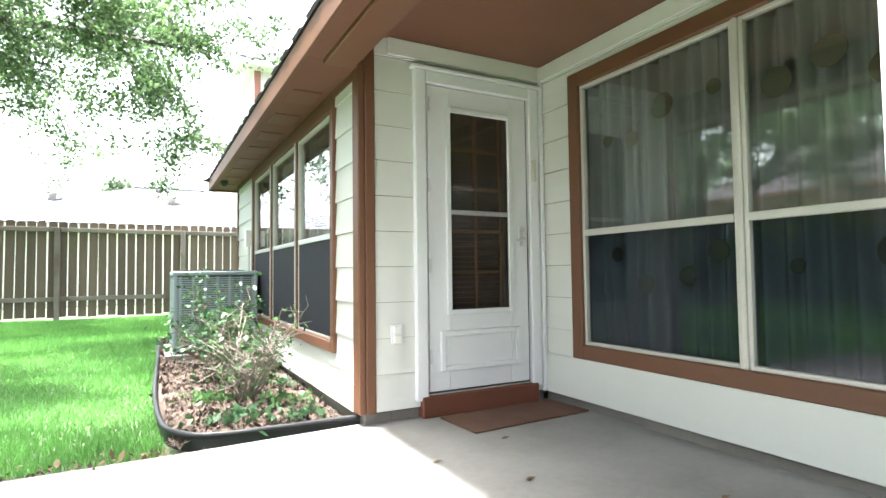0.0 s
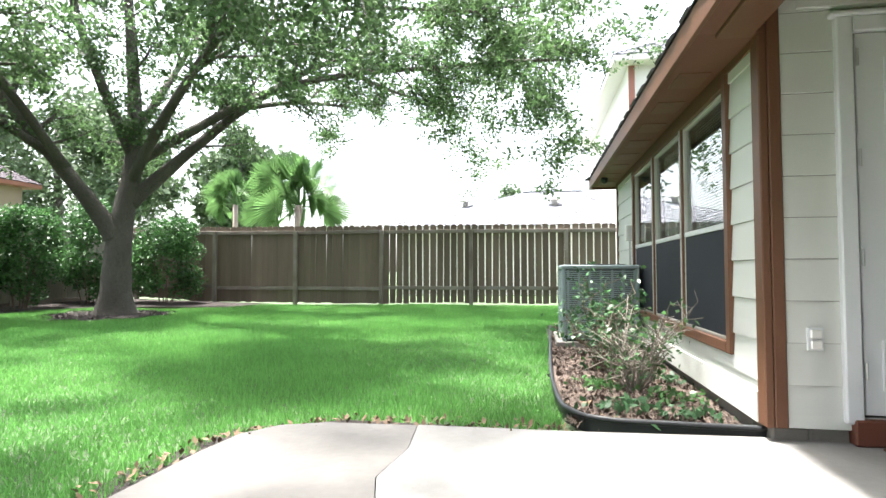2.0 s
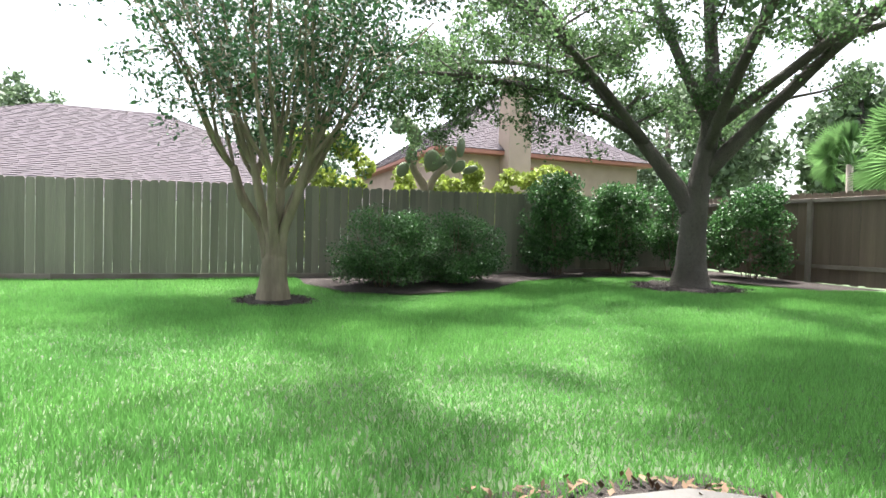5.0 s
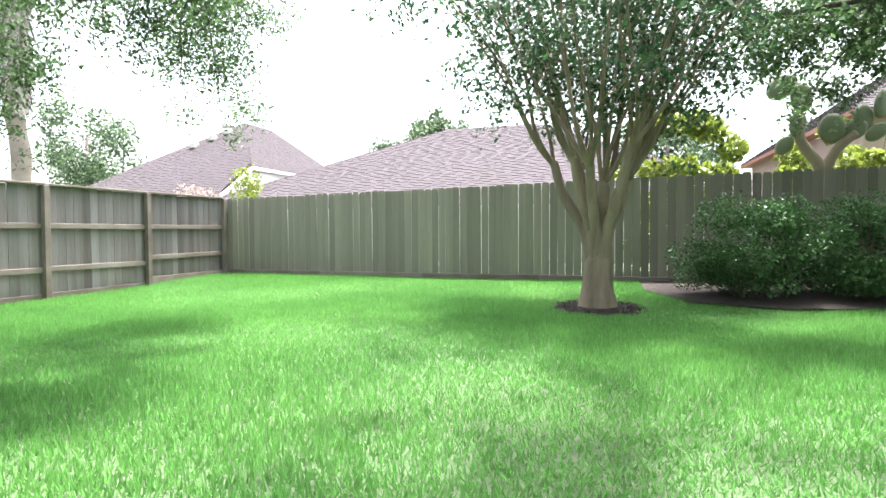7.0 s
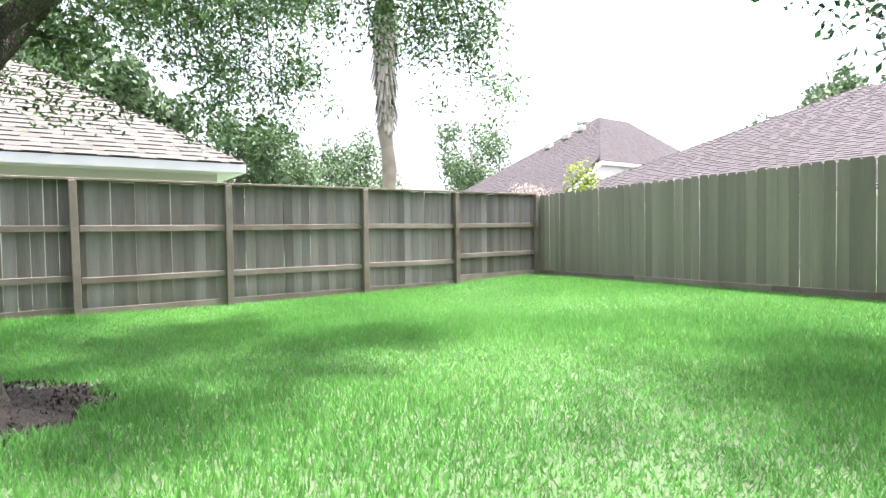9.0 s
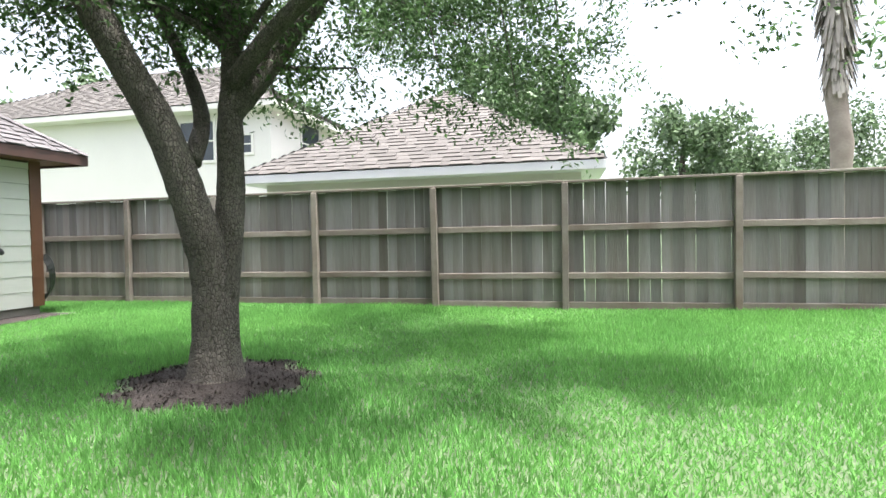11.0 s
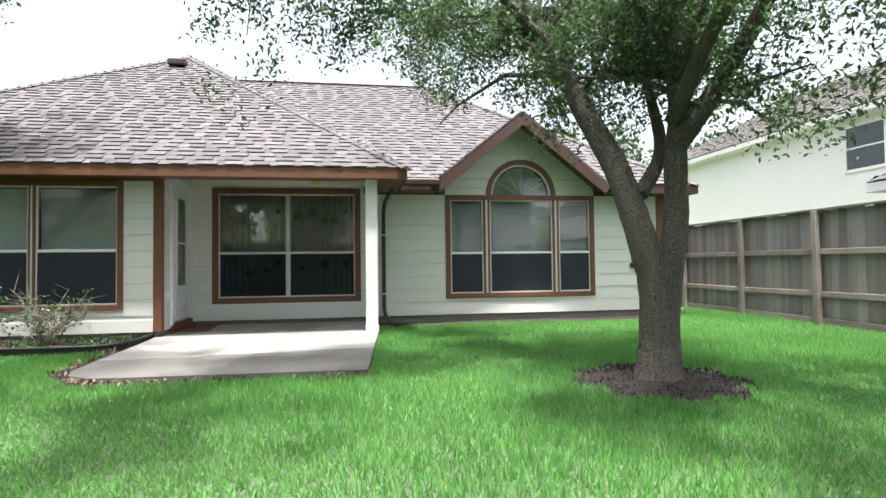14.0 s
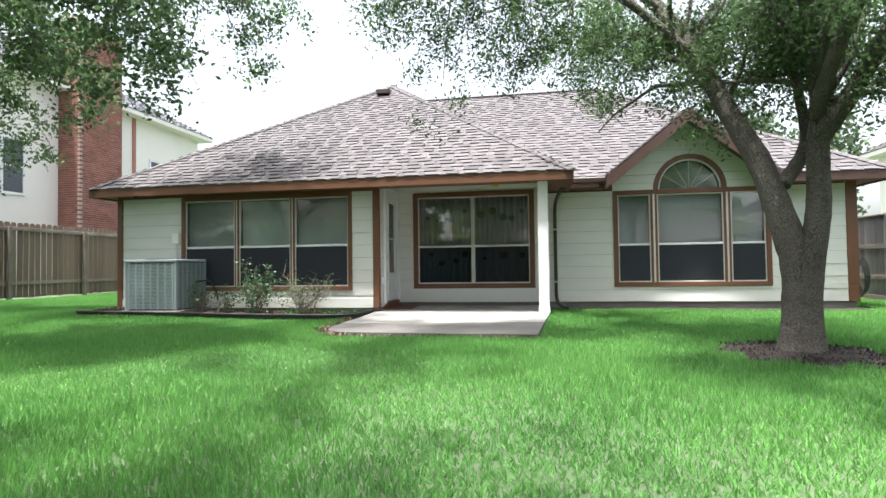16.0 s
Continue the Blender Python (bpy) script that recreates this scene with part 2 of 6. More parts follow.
# ---- mesh tools ----
class Geo:
    """Collects vertices and faces of one mesh."""

    def __init__(self):
        self.v, self.f = [], []

    def add(self, verts, faces):
        k = len(self.v)
        self.v += [tuple(p) for p in verts]
        self.f += [tuple(i + k for i in f) for f in faces]
        return self

    def box(self, x0, x1, y0, y1, z0, z1, c=0.0, m=None):
        x0, x1, y0, y1, z0, z1 = min(x0, x1), max(x0, x1), min(y0, y1), max(y0, y1), min(z0, z1), max(z0, z1)
        mid, h = Vector(((x0 + x1) / 2, (y0 + y1) / 2, (z0 + z1) / 2)), ((x1 - x0) / 2, (y1 - y0) / 2, (z1 - z0) / 2)
        c = min(c, 0.45 * min(h))
        if c <= 0:
            verts = [Vector((x, y, z)) for z in (z0, z1) for y in (y0, y1) for x in (x0, x1)]
            faces = [(0, 2, 3, 1), (4, 5, 7, 6), (0, 1, 5, 4), (2, 6, 7, 3), (0, 4, 6, 2), (1, 3, 7, 5)]
        else:
            signs = [(a, b, d) for a in (-1, 1) for b in (-1, 1) for d in (-1, 1)]
            at, verts = {}, []
            for s in signs:
                for a in range(3):
                    at[s, a] = len(verts)
                    verts.append(mid + Vector([s[i] * (h[i] - (0 if i == a else c)) for i in range(3)]))
            faces = []
            for a in range(3):
                p, q = [i for i in range(3) if i != a]
                for sg in (-1, 1):
                    ring = []
                    for u, w in ((-1, -1), (1, -1), (1, 1), (-1, 1)):
                        s = [0, 0, 0]
                        s[a], s[p], s[q] = sg, u, w
                        ring.append(at[tuple(s), a])
                    faces.append(ring)
                for u in (-1, 1):
                    for w in (-1, 1):
                        lo, hi = [0, 0, 0], [0, 0, 0]
                        lo[a], lo[p], lo[q] = -1, u, w
                        hi[a], hi[p], hi[q] = 1, u, w
                        lo, hi = tuple(lo), tuple(hi)
                        faces.append([at[lo, p], at[hi, p], at[hi, q], at[lo, q]])
            faces += [[at[s, 0], at[s, 1], at[s, 2]] for s in signs]
            good = []
            for f in faces:
                a, b, d = (verts[i] for i in f[:3])
                n = (b - a).cross(d - a)
                good.append(f if n.dot(sum((verts[i] for i in f), Vector()) / len(f) - mid) > 0 else f[::-1])
            faces = good
        if m is not None:
            verts = [m @ p for p in verts]
        return self.add(verts, faces)

    def slab(self, ring, thick):
        """A flat polygon given a thickness along its own normal (downwards)."""
        ring = [Vector(p) for p in ring]
        n = Vector()
        for a, b in zip(ring, ring[1:] + ring[:1]):
            n += a.cross(b)
        n.normalize()
        low = [p - n * thick for p in ring]
        k = len(ring)
        return self.add(ring + low, [tuple(range(k)), tuple(range(2 * k - 1, k - 1, -1))] + [(i, i + k, (i + 1) % k + k, (i + 1) % k) for i in range(k)])

    def tube(self, pts, radii, n=8, cap=True):
        pts = [Vector(p) for p in pts]
        rings = []
        side = None
        for i, p in enumerate(pts):
            d = (pts[min(i + 1, len(pts) - 1)] - pts[max(i - 1, 0)]).normalized()
            if side is None:
                side = d.orthogonal().normalized()
            side = (side - d * side.dot(d)).normalized()
            other = d.cross(side)
            r = radii[i] if hasattr(radii, "__len__") else radii
            rings.append([p + (side * math.cos(2 * math.pi * k / n) + other * math.sin(2 * math.pi * k / n)) * r for k in range(n)])
        faces = [(i * n + k, i * n + (k + 1) % n, (i + 1) * n + (k + 1) % n, (i + 1) * n + k) for i in range(len(pts) - 1) for k in range(n)]
        if cap:
            faces += [tuple(range(n))[::-1], tuple((len(pts) - 1) * n + k for k in range(n))]
        return self.add([p for r in rings for p in r], faces)


def mesh_object(name, geo, material, parent=None, label="", smooth=False):
    me = bpy.data.meshes.new(name)
    me.from_pydata(geo.v, [], geo.f)
    if smooth:
        me.polygons.foreach_set("use_smooth", [True] * len(me.polygons))
    me.materials.append(material)
    me.update()
    ob = new(name, me)
    if parent:
        ob.parent = parent
    if label:
        ob["label"] = label
    return ob


def part(name, geo, material, parent, label="", smooth=False):
    return mesh_object(name, geo, material, parent, label, smooth)


def thing(name, label, category, at=(0, 0, 0), group="", kind=""):
    ob = new(name)
    ob.location = at
    ob.empty_display_size = 0.1
    return tagged(ob, label, category, group, kind)


def array_mesh(name, verts, faces, material, parent=None, label="", smooth=False):
    """A large mesh from arrays: verts (n, 3), faces (m, 3 or 4)."""
    me = bpy.data.meshes.new(name)
    m, k = faces.shape
    me.vertices.add(len(verts))
    me.vertices.foreach_set("co", np.ascontiguousarray(verts, dtype=np.float32).ravel())
    me.loops.add(m * k)
    me.loops.foreach_set("vertex_index", np.ascontiguousarray(faces, dtype=np.int32).ravel())
    me.polygons.add(m)
    me.polygons.foreach_set("loop_start", np.arange(0, m * k, k, dtype=np.int32))
    me.materials.append(material)
    me.update(calc_edges=True)
    if smooth:
        me.polygons.foreach_set("use_smooth", np.ones(m, dtype=bool))
    me.validate()
    ob = new(name, me)
    if parent:
        ob.parent = parent
    if label:
        ob["label"] = label
    return ob


RNG = np.random.default_rng(7)


def unit(a):
    return a / np.maximum(np.linalg.norm(a, axis=1, keepdims=True), 1e-6)


def leaf_arrays(centres, length, width, up=0.3):
    """Small pointed four-cornered leaves, folded a little, turned at random."""
    n = len(centres)
    d = unit(RNG.normal(size=(n, 3)) + np.array([0, 0, -0.25]))
    s = unit(np.cross(d, unit(RNG.normal(size=(n, 3)) * (1 - up) + np.array([0, 0, up]))))
    nn = np.cross(s, d)
    k = RNG.uniform(0.7, 1.3, (n, 1))
    a, b = d * length * k / 2, s * width * k / 2
    v = np.stack([centres - a, centres + b + nn * width * 0.15, centres + a, centres - b + nn * width * 0.15], 1).reshape(-1, 3)
    f = np.arange(4 * n).reshape(-1, 4)
    return v, f


def foliage(name, centres, length, width, material, parent, label=""):
    v, f = leaf_arrays(np.asarray(centres, dtype=float), length, width)
    return array_mesh(name, v, f, material, parent, label)


def curve_points(pts, per=6):
    """A smooth line through the given points."""
    pts = [Vector(p) for p in pts]
    out = []
    for i in range(len(pts) - 1):
        p0, p1, p2, p3 = pts[max(i - 1, 0)], pts[i], pts[i + 1], pts[min(i + 2, len(pts) - 1)]
        for k in range(per):
            t = k / per
            out.append(0.5 * ((2 * p1) + (p2 - p0) * t + (2 * p0 - 5 * p1 + 4 * p2 - p3) * t * t + (3 * p1 - p0 - 3 * p2 + p3) * t ** 3))
    out.append(pts[-1])
    return out


def smooth_step(a):
    a = min(max(a, 0.0), 1.0)
    return a * a * (3 - 2 * a)


def ground_z(x, y):
    return 0.11 * smooth_step((-x - 4.4) / 2.8) - 0.03 * smooth_step((1.2 - x) / 1.5) + 0.15 * smooth_step((y - 4) / 9)


def ground_arr(x, y):
    a, b, c = np.clip((-x - 4.4) / 2.8, 0, 1), np.clip((y - 4) / 9, 0, 1), np.clip((1.2 - x) / 1.5, 0, 1)
    return 0.11 * a * a * (3 - 2 * a) - 0.03 * c * c * (3 - 2 * c) + 0.15 * b * b * (3 - 2 * b)

# ---- ground ----
LAWN_X0, LAWN_X1, LAWN_Y0, LAWN_Y1 = -7.45, 6.0, -6.0, 13.25
xs = np.unique(np.concatenate([np.array([-600, -200, -80, -40, -25, -18]), np.arange(-14, 16.1, 0.5), np.array([20, 30, 50, 90, 200, 600])]))
ys = np.unique(np.concatenate([np.array([-600, -200, -80, -40, -25, -18]), np.arange(-14, 20.1, 0.5), np.array([26, 35, 50, 90, 200, 600])]))
gx, gy = np.meshgrid(xs, ys)
gv = np.stack([gx.ravel(), gy.ravel(), ground_arr(gx, gy).ravel()], 1)
gi = np.arange(len(gv)).reshape(gx.shape)
gf = np.stack([gi[:-1, :-1].ravel(), gi[:-1, 1:].ravel(), gi[1:, 1:].ravel(), gi[1:, :-1].ravel()], 1)
tagged(array_mesh("ground", gv, gf, SOIL, smooth=True), "dark green turf and soil of the garden", "ground", kind="structure")

# ---- the house: numbers ----
XW, XM, YD, YL, YR = 4.6, 6.0, 3.74, 8.92, -4.58
SOFFIT_Z, FASCIA_Z, EAVE_Z = 2.34, 2.215, 2.375
XE, YE0, YE1 = 4.22, 0.36, 9.25
XE2, YE2 = 5.5, -4.97
PITCH = 0.69
YC, HALF = (YE0 + YE1) / 2, (YE1 - YE0) / 2
STEP = 0.222


def plane_map(axis, face, way):
    """Maps (along, outward, up) to the world for a wall in the plane axis = face that faces way (+1 or -1)."""
    if axis == "x":
        return lambda u, d, z: Vector((face + way * d, u, z))
    return lambda u, d, z: Vector((u, face + way * d, z))


def gaps(u0, u1, z, openings):
    """The stretches of a wall at height z that no opening takes."""
    cuts = []
    for o in openings:
        if callable(o):
            c = o(z)
            if c:
                cuts.append(c)
        elif o[2] < z < o[3]:
            cuts.append((o[0], o[1]))
    out, at = [], u0
    for a, b in sorted(cuts):
        if a > at + 0.01:
            out.append((at, a))
        at = max(at, b)
    if u1 > at + 0.01:
        out.append((at, u1))
    return out


def wedge(P, u0, u1, z0, z1, deep, proud0, proud1):
    pts = [P(u, d, z) for u in (u0, u1) for d, z in ((-deep, z0), (proud0, z0), (proud1, z1), (-deep, z1))]
    return pts, [(0, 1, 2, 3), (7, 6, 5, 4), (0, 4, 5, 1), (1, 5, 6, 2), (2, 6, 7, 3), (3, 7, 4, 0)]


def clad_wall(name, P, u0, u1, z0, z1, openings, label, ends=None):
    """A wall with thickness, real openings and lapped boards on its face."""
    core = Geo()
    zs = sorted({z0, z1, *[z for o in openings if not callable(o) for z in (o[2], o[3]) if z0 < z < z1]})
    if ends or any(callable(o) for o in openings):
        zs = sorted(set(zs) | set(np.arange(z0, z1, 0.05)))
    for a, b in zip(zs, zs[1:]):
        e0, e1 = ends((a + b) / 2) if ends else (u0, u1)
        for g0, g1 in gaps(e0, e1, (a + b) / 2, openings):
            core.add(*wedge(P, g0, g1, a, b, 0.16, 0, 0))
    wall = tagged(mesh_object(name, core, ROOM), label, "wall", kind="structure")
    z = z0
    while z < z1 - 0.02:
        top = min(z + STEP, z1)
        cuts = sorted({z, top, *[q for o in openings if not callable(o) for q in (o[2], o[3]) if z < q < top]})
        if any(callable(o) for o in openings) or ends:
            cuts = [z, (z + top) / 2, top] if len(cuts) == 2 else cuts
        for a, b in zip(cuts, cuts[1:]):
            e0, e1 = ends((a + b) / 2) if ends else (u0, u1)
            for g0, g1 in gaps(e0, e1, (a + b) / 2, openings):
                f0, f1 = 0.016 - 0.012 * (a - z) / STEP, 0.016 - 0.012 * (b - z) / STEP
                part("siding_board", Geo().add(*wedge(P, g0 + 0.001, g1 - 0.001, a + (0.004 if a == z else 0), b, -0.001, f0, f1)), SIDING, wall)
        z = top
    return wall


def pbox(geo, P, u0, u1, d0, d1, z0, z1, c=0.006):
    """A bevelled box in wall coordinates."""
    a, b = P(u0, d0, z0), P(u1, d1, z1)
    return geo.box(a.x, b.x, a.y, b.y, a.z, b.z, c)


def window(name, P, u0, u1, z0, z1, rail, panes, casing, label, blinds=(), screen=True, curtain=False, mull=0.05, mull_mat=ALUMINIUM, band=None):
    """A window with casing, metal frames, an upper glass and a lower sash behind a dark screen."""
    w = tagged(new(name), label, "window", kind="structure")
    c = casing
    lo = min(u0, u1)
    hi = max(u0, u1)
    for a, b, p, q in ((lo, lo + c, z0, z1), (hi - c, hi, z0, z1), (lo + c, hi - c, z0, z0 + c), (lo + c, hi - c, z1 - c, z1)):
        part("casing_board", pbox(Geo(), P, a, b, -0.02, 0.035, p, q), BROWN, w)
    ia, ib, ja, jb = lo + c, hi - c, z0 + c, z1 - c
    widths = np.array(panes, dtype=float)
    total = ib - ia - mull * (len(panes) - 1)
    at = ia
    for k, wd in enumerate(widths / widths.sum() * total):
        a, b = at, at + wd
        at = b + mull
        if k < len(panes) - 1:
            part("mullion", pbox(Geo(), P, b, b + mull, -0.03, 0.026, ja, jb), mull_mat, w)
            if mull_mat is BROWN:
                part("mullion_strip", pbox(Geo(), P, b + mull * 0.36, b + mull * 0.64, 0.024, 0.03, ja, jb), ALUMINIUM, w)
        fr = Geo()
        t = 0.022
        for e in ((a, a + t, ja, jb), (b - t, b, ja, jb), (a + t, b - t, ja, ja + t), (a + t, b - t, jb - t, jb)):
            pbox(fr, P, e[0], e[1], -0.03, 0.01, e[2], e[3], 0.003)
        sash = part("window_frame", fr, ALUMINIUM, w)
        part("meeting_rail", pbox(Geo(), P, a + t, b - t, -0.028, 0.016, rail - 0.02, rail + 0.02, 0.004), WHITE if mull_mat is BROWN else ALUMINIUM, sash)
        g = part("glass_pane", pbox(Geo(), P, a + t, b - t, -0.018, -0.012, rail + 0.02, jb - t, 0), GLASS, sash)
        g.visible_shadow = False
        g = part("glass_pane", pbox(Geo(), P, a + t, b - t, -0.022, -0.016, ja + t, rail - 0.02, 0), GLASS_DARK, sash)
        g.visible_shadow = False
        if screen:
            part("screen_mesh", pbox(Geo(), P, a + t, b - t, 0.004, 0.007, ja + t, rail - 0.02, 0), SCREEN, sash, "dark woven solar screen")
        if k < len(blinds) and blinds[k]:
            hang = Geo()
            z = jb - t - 0.01
            end = rail + 0.02 if screen else ja + t
            tilt = blinds[k]
            while z > end:
                p0, p1 = P(a + t, -0.085, z), P(b - t, -0.085, z)
                q0, q1 = P(a + t, -0.085 + 0.022 * math.cos(tilt), z - 0.024 * math.sin(tilt)), P(b - t, -0.085 + 0.022 * math.cos(tilt), z - 0.024 * math.sin(tilt))
                hang.add([p0, p1, q1, q0], [(0, 1, 2, 3)])
                z -= 0.0215
            part("blind", hang, BLIND, w, "white horizontal slat blind")
    if curtain:
        cloth = Geo()
        n = 190
        top = [P(ia + (ib - ia) * k / n, -0.10 - 0.03 * math.sin(k * 0.75) - 0.02 * math.sin(k * 0.31 + 1), jb) for k in range(n + 1)]
        bot = [P(ia + (ib - ia) * k / n, -0.10 - 0.03 * math.sin(k * 0.75 + 0.2) - 0.02 * math.sin(k * 0.31 + 1.3), ja) for k in range(n + 1)]
        cloth.add(top + bot, [(k, k + 1, n + 2 + k, n + 1 + k) for k in range(n)])
        drape = part("curtain", cloth, CURTAIN, w, "thin grey curtain with dark round dots", smooth=True)
        rnd = random.Random(5)
        for row in (0.5, 1.35):
            u = ia + 0.15
            while u < ib - 0.1:
                r, z = rnd.uniform(0.035, 0.075), ja + row + rnd.uniform(-0.1, 0.1)
                disc = Geo()
                ring = [P(u + r * math.cos(q * math.pi / 8), -0.042, z + r * math.sin(q * math.pi / 8)) for q in range(16)]
                disc.add(ring + [p + (P(0, -0.004, 0) - P(0, 0, 0)) for p in ring], [tuple(range(16)), tuple(range(31, 15, -1))] + [(q, (q + 1) % 16, 16 + (q + 1) % 16, 16 + q) for q in range(16)])
                part("dot", disc, CURTAIN_DOT, drape)
                u += rnd.uniform(0.16, 0.4)
    return w


# ---- the house: walls ----
P_wing, P_main, P_door = plane_map("x", XW, -1), plane_map("x", XM, -1), plane_map("y", YD, -1)
P_left, P_right = plane_map("y", YL, 1), plane_map("y", YR, -1)
WING_WIN = (4.21, 7.57, 0.44, 2.2)
BIG_WIN = (1.01, 3.41, 0.40, 2.31)
BAY = (-3.2, -0.46, 0.41, 2.22)
ARC_Y, ARC_Z, ARC_R = -1.83, 2.22, 0.64
DOOR = (5.03, 5.86, 0.2, 2.23)


def inset(o, k=0.05):
    return (o[0] + k, o[1] - k, o[2] + k, o[3] - k)


def arch_gap(z):
    if not ARC_Z - 0.1 < z < ARC_Z + ARC_R - 0.03:
        return None
    h = math.sqrt(max((ARC_R - 0.03) ** 2 - max(z - ARC_Z, 0) ** 2, 0))
    return (ARC_Y - h, ARC_Y + h)


GABLE_TOP, GABLE_SLOPE = 3.55, 0.80
clad_wall("wall_wing", P_wing, YD + 0.09, YL - 0.01, 0.13, SOFFIT_Z, [inset(WING_WIN)], "cream lap siding wall with three tall windows")
clad_wall("wall_main", P_main, YR + 0.09, YD - 0.002, 0.13, 2.5, [inset(BIG_WIN), inset(BAY), arch_gap], "cream lap siding wall under the porch roof")
clad_wall("wall_gable", P_main, -3.4, -0.2, 2.504, GABLE_TOP, [arch_gap], "cream lap siding gable over an arched window",
          ends=lambda z: (ARC_Y - (GABLE_TOP - z) / GABLE_SLOPE, ARC_Y + (GABLE_TOP - z) / GABLE_SLOPE))
clad_wall("wall_door", P_door, XW + 0.088, XM - 0.02, 0.13, 2.5, [inset(DOOR, 0.0)], "cream lap siding wall beside the porch door")
clad_wall("wall_left", P_left, XW + 0.165, 13.0, 0.13, SOFFIT_Z, [], "cream lap siding end wall")
clad_wall("wall_right", P_right, XM + 0.0, 13.0, 0.13, SOFFIT_Z, [], "cream lap siding end wall")
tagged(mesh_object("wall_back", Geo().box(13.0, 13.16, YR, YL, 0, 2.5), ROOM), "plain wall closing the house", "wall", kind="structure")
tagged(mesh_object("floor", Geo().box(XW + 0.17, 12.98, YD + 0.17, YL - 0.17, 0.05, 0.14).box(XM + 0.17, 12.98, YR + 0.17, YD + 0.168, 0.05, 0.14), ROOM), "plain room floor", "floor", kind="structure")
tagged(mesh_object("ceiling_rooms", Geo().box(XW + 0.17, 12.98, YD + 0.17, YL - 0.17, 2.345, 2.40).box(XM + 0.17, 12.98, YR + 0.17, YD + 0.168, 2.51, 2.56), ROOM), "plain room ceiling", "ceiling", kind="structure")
tagged(mesh_object("foundation", Geo().box(XW + 0.02, XW + 0.2, YD + 0.02, YL - 0.01, -0.1, 0.128, 0.01).box(XW + 0.2, XM - 0.0, YD + 0.02, YD + 0.2, -0.1, 0.128, 0.01)
                   .box(XM + 0.02, XM + 0.2, YR + 0.02, YD + 0.015, -0.1, 0.128, 0.01), BLOCK), "grey concrete house foundation", "foundation", kind="structure")

# corner boards and trim bands
trim = tagged(new("trim_boards"), "brown painted corner boards and bands", "trim", kind="structure")
part("corner_board", Geo().box(XW - 0.025, XW + 0.02, YD - 0.022, YD + 0.085, 0.13, 2.30, 0.006), BROWN, trim)
part("corner_post", Geo().box(XW + 0.021, XW + 0.16, YD + 0.002, YD + 0.088, 0.13, 2.5), ROOM, trim)
part("corner_board", Geo().box(XW + 0.022, XW + 0.085, YD - 0.024, YD + 0.0, 0.13, 2.468, 0.006), BROWN, trim)
part("corner_board", Geo().box(XW - 0.025, XW + 0.02, YL - 0.10, YL + 0.022, 0.13, SOFFIT_Z, 0.006), BROWN, trim)
part("corner_board", Geo().box(XM - 0.025, XM + 0.02, YR - 0.022, YR + 0.16, 0.13, SOFFIT_Z, 0.006), BROWN, trim)
part("frieze_board", Geo().box(XW - 0.022, XW - 0.002, YD + 0.09, YL - 0.1, 2.2, SOFFIT_Z, 0.004), BROWN, trim)
# these two bands have the eave's shade in their brown
part("frieze_board", Geo().box(XM - 0.022, XM - 0.002, -0.455, 0.95, 2.22, 2.36, 0.004), SHADED_BROWN, trim)
part("frieze_board", Geo().box(XM - 0.022, XM - 0.002, YR + 0.17, -3.2, 2.22, 2.36, 0.004), SHADED_BROWN, trim)
part("corner_strip", Geo().box(XM - 0.05, XM - 0.018, YD - 0.05, YD - 0.018, 0.13, 2.47, 0.006), WHITE, trim)
part("base_board", Geo().box(XM - 0.03, XM - 0.016, 0.98, YD - 0.05, 0.13, 0.40, 0.004), SIDING, trim)
part("base_board", Geo().box(XW - 0.03, XW - 0.016, YD + 0.09, YL - 0.1, 0.13, 0.30, 0.004), SIDING, trim)

# windows
window("window_wing", P_wing, *WING_WIN, 1.25, (1, 1, 1), 0.075, "triple window with brown casing, blinds and dark screens", blinds=(0.95, 1.35, 0.9), mull=0.085, mull_mat=BROWN)
window("window_patio", P_main, *BIG_WIN, 1.23, (1, 1), 0.095, "wide patio window with brown casing and grey curtains", curtain=True, screen=False, mull=0.03)
bay = window("window_bay", P_main, *BAY, 1.2, (0.58, 1.14, 0.58), 0.085, "three-part window with an arched top and brown casing", blinds=(0.85, 0.85, 0.85), mull=0.12, mull_mat=BROWN)

# the arched light above the middle window
def arc(r0, r1, d0, d1, a0=0.0, a1=math.pi, n=28, cz=ARC_Z):
    g = Geo()
    ring = []
    for k in range(n + 1):
        a = a0 + (a1 - a0) * k / n
        for r, d in ((r0, d0), (r1, d0), (r1, d1), (r0, d1)):
            ring.append(P_main(ARC_Y + r * math.cos(a), d, cz + r * math.sin(a)))
    g.add(ring, [(4 * k + i, 4 * k + (i + 1) % 4, 4 * k + 4 + (i + 1) % 4, 4 * k + 4 + i) for k in range(n) for i in range(4)] + [(0, 1, 2, 3), (4 * n + 3, 4 * n + 2, 4 * n + 1, 4 * n)])
    return g


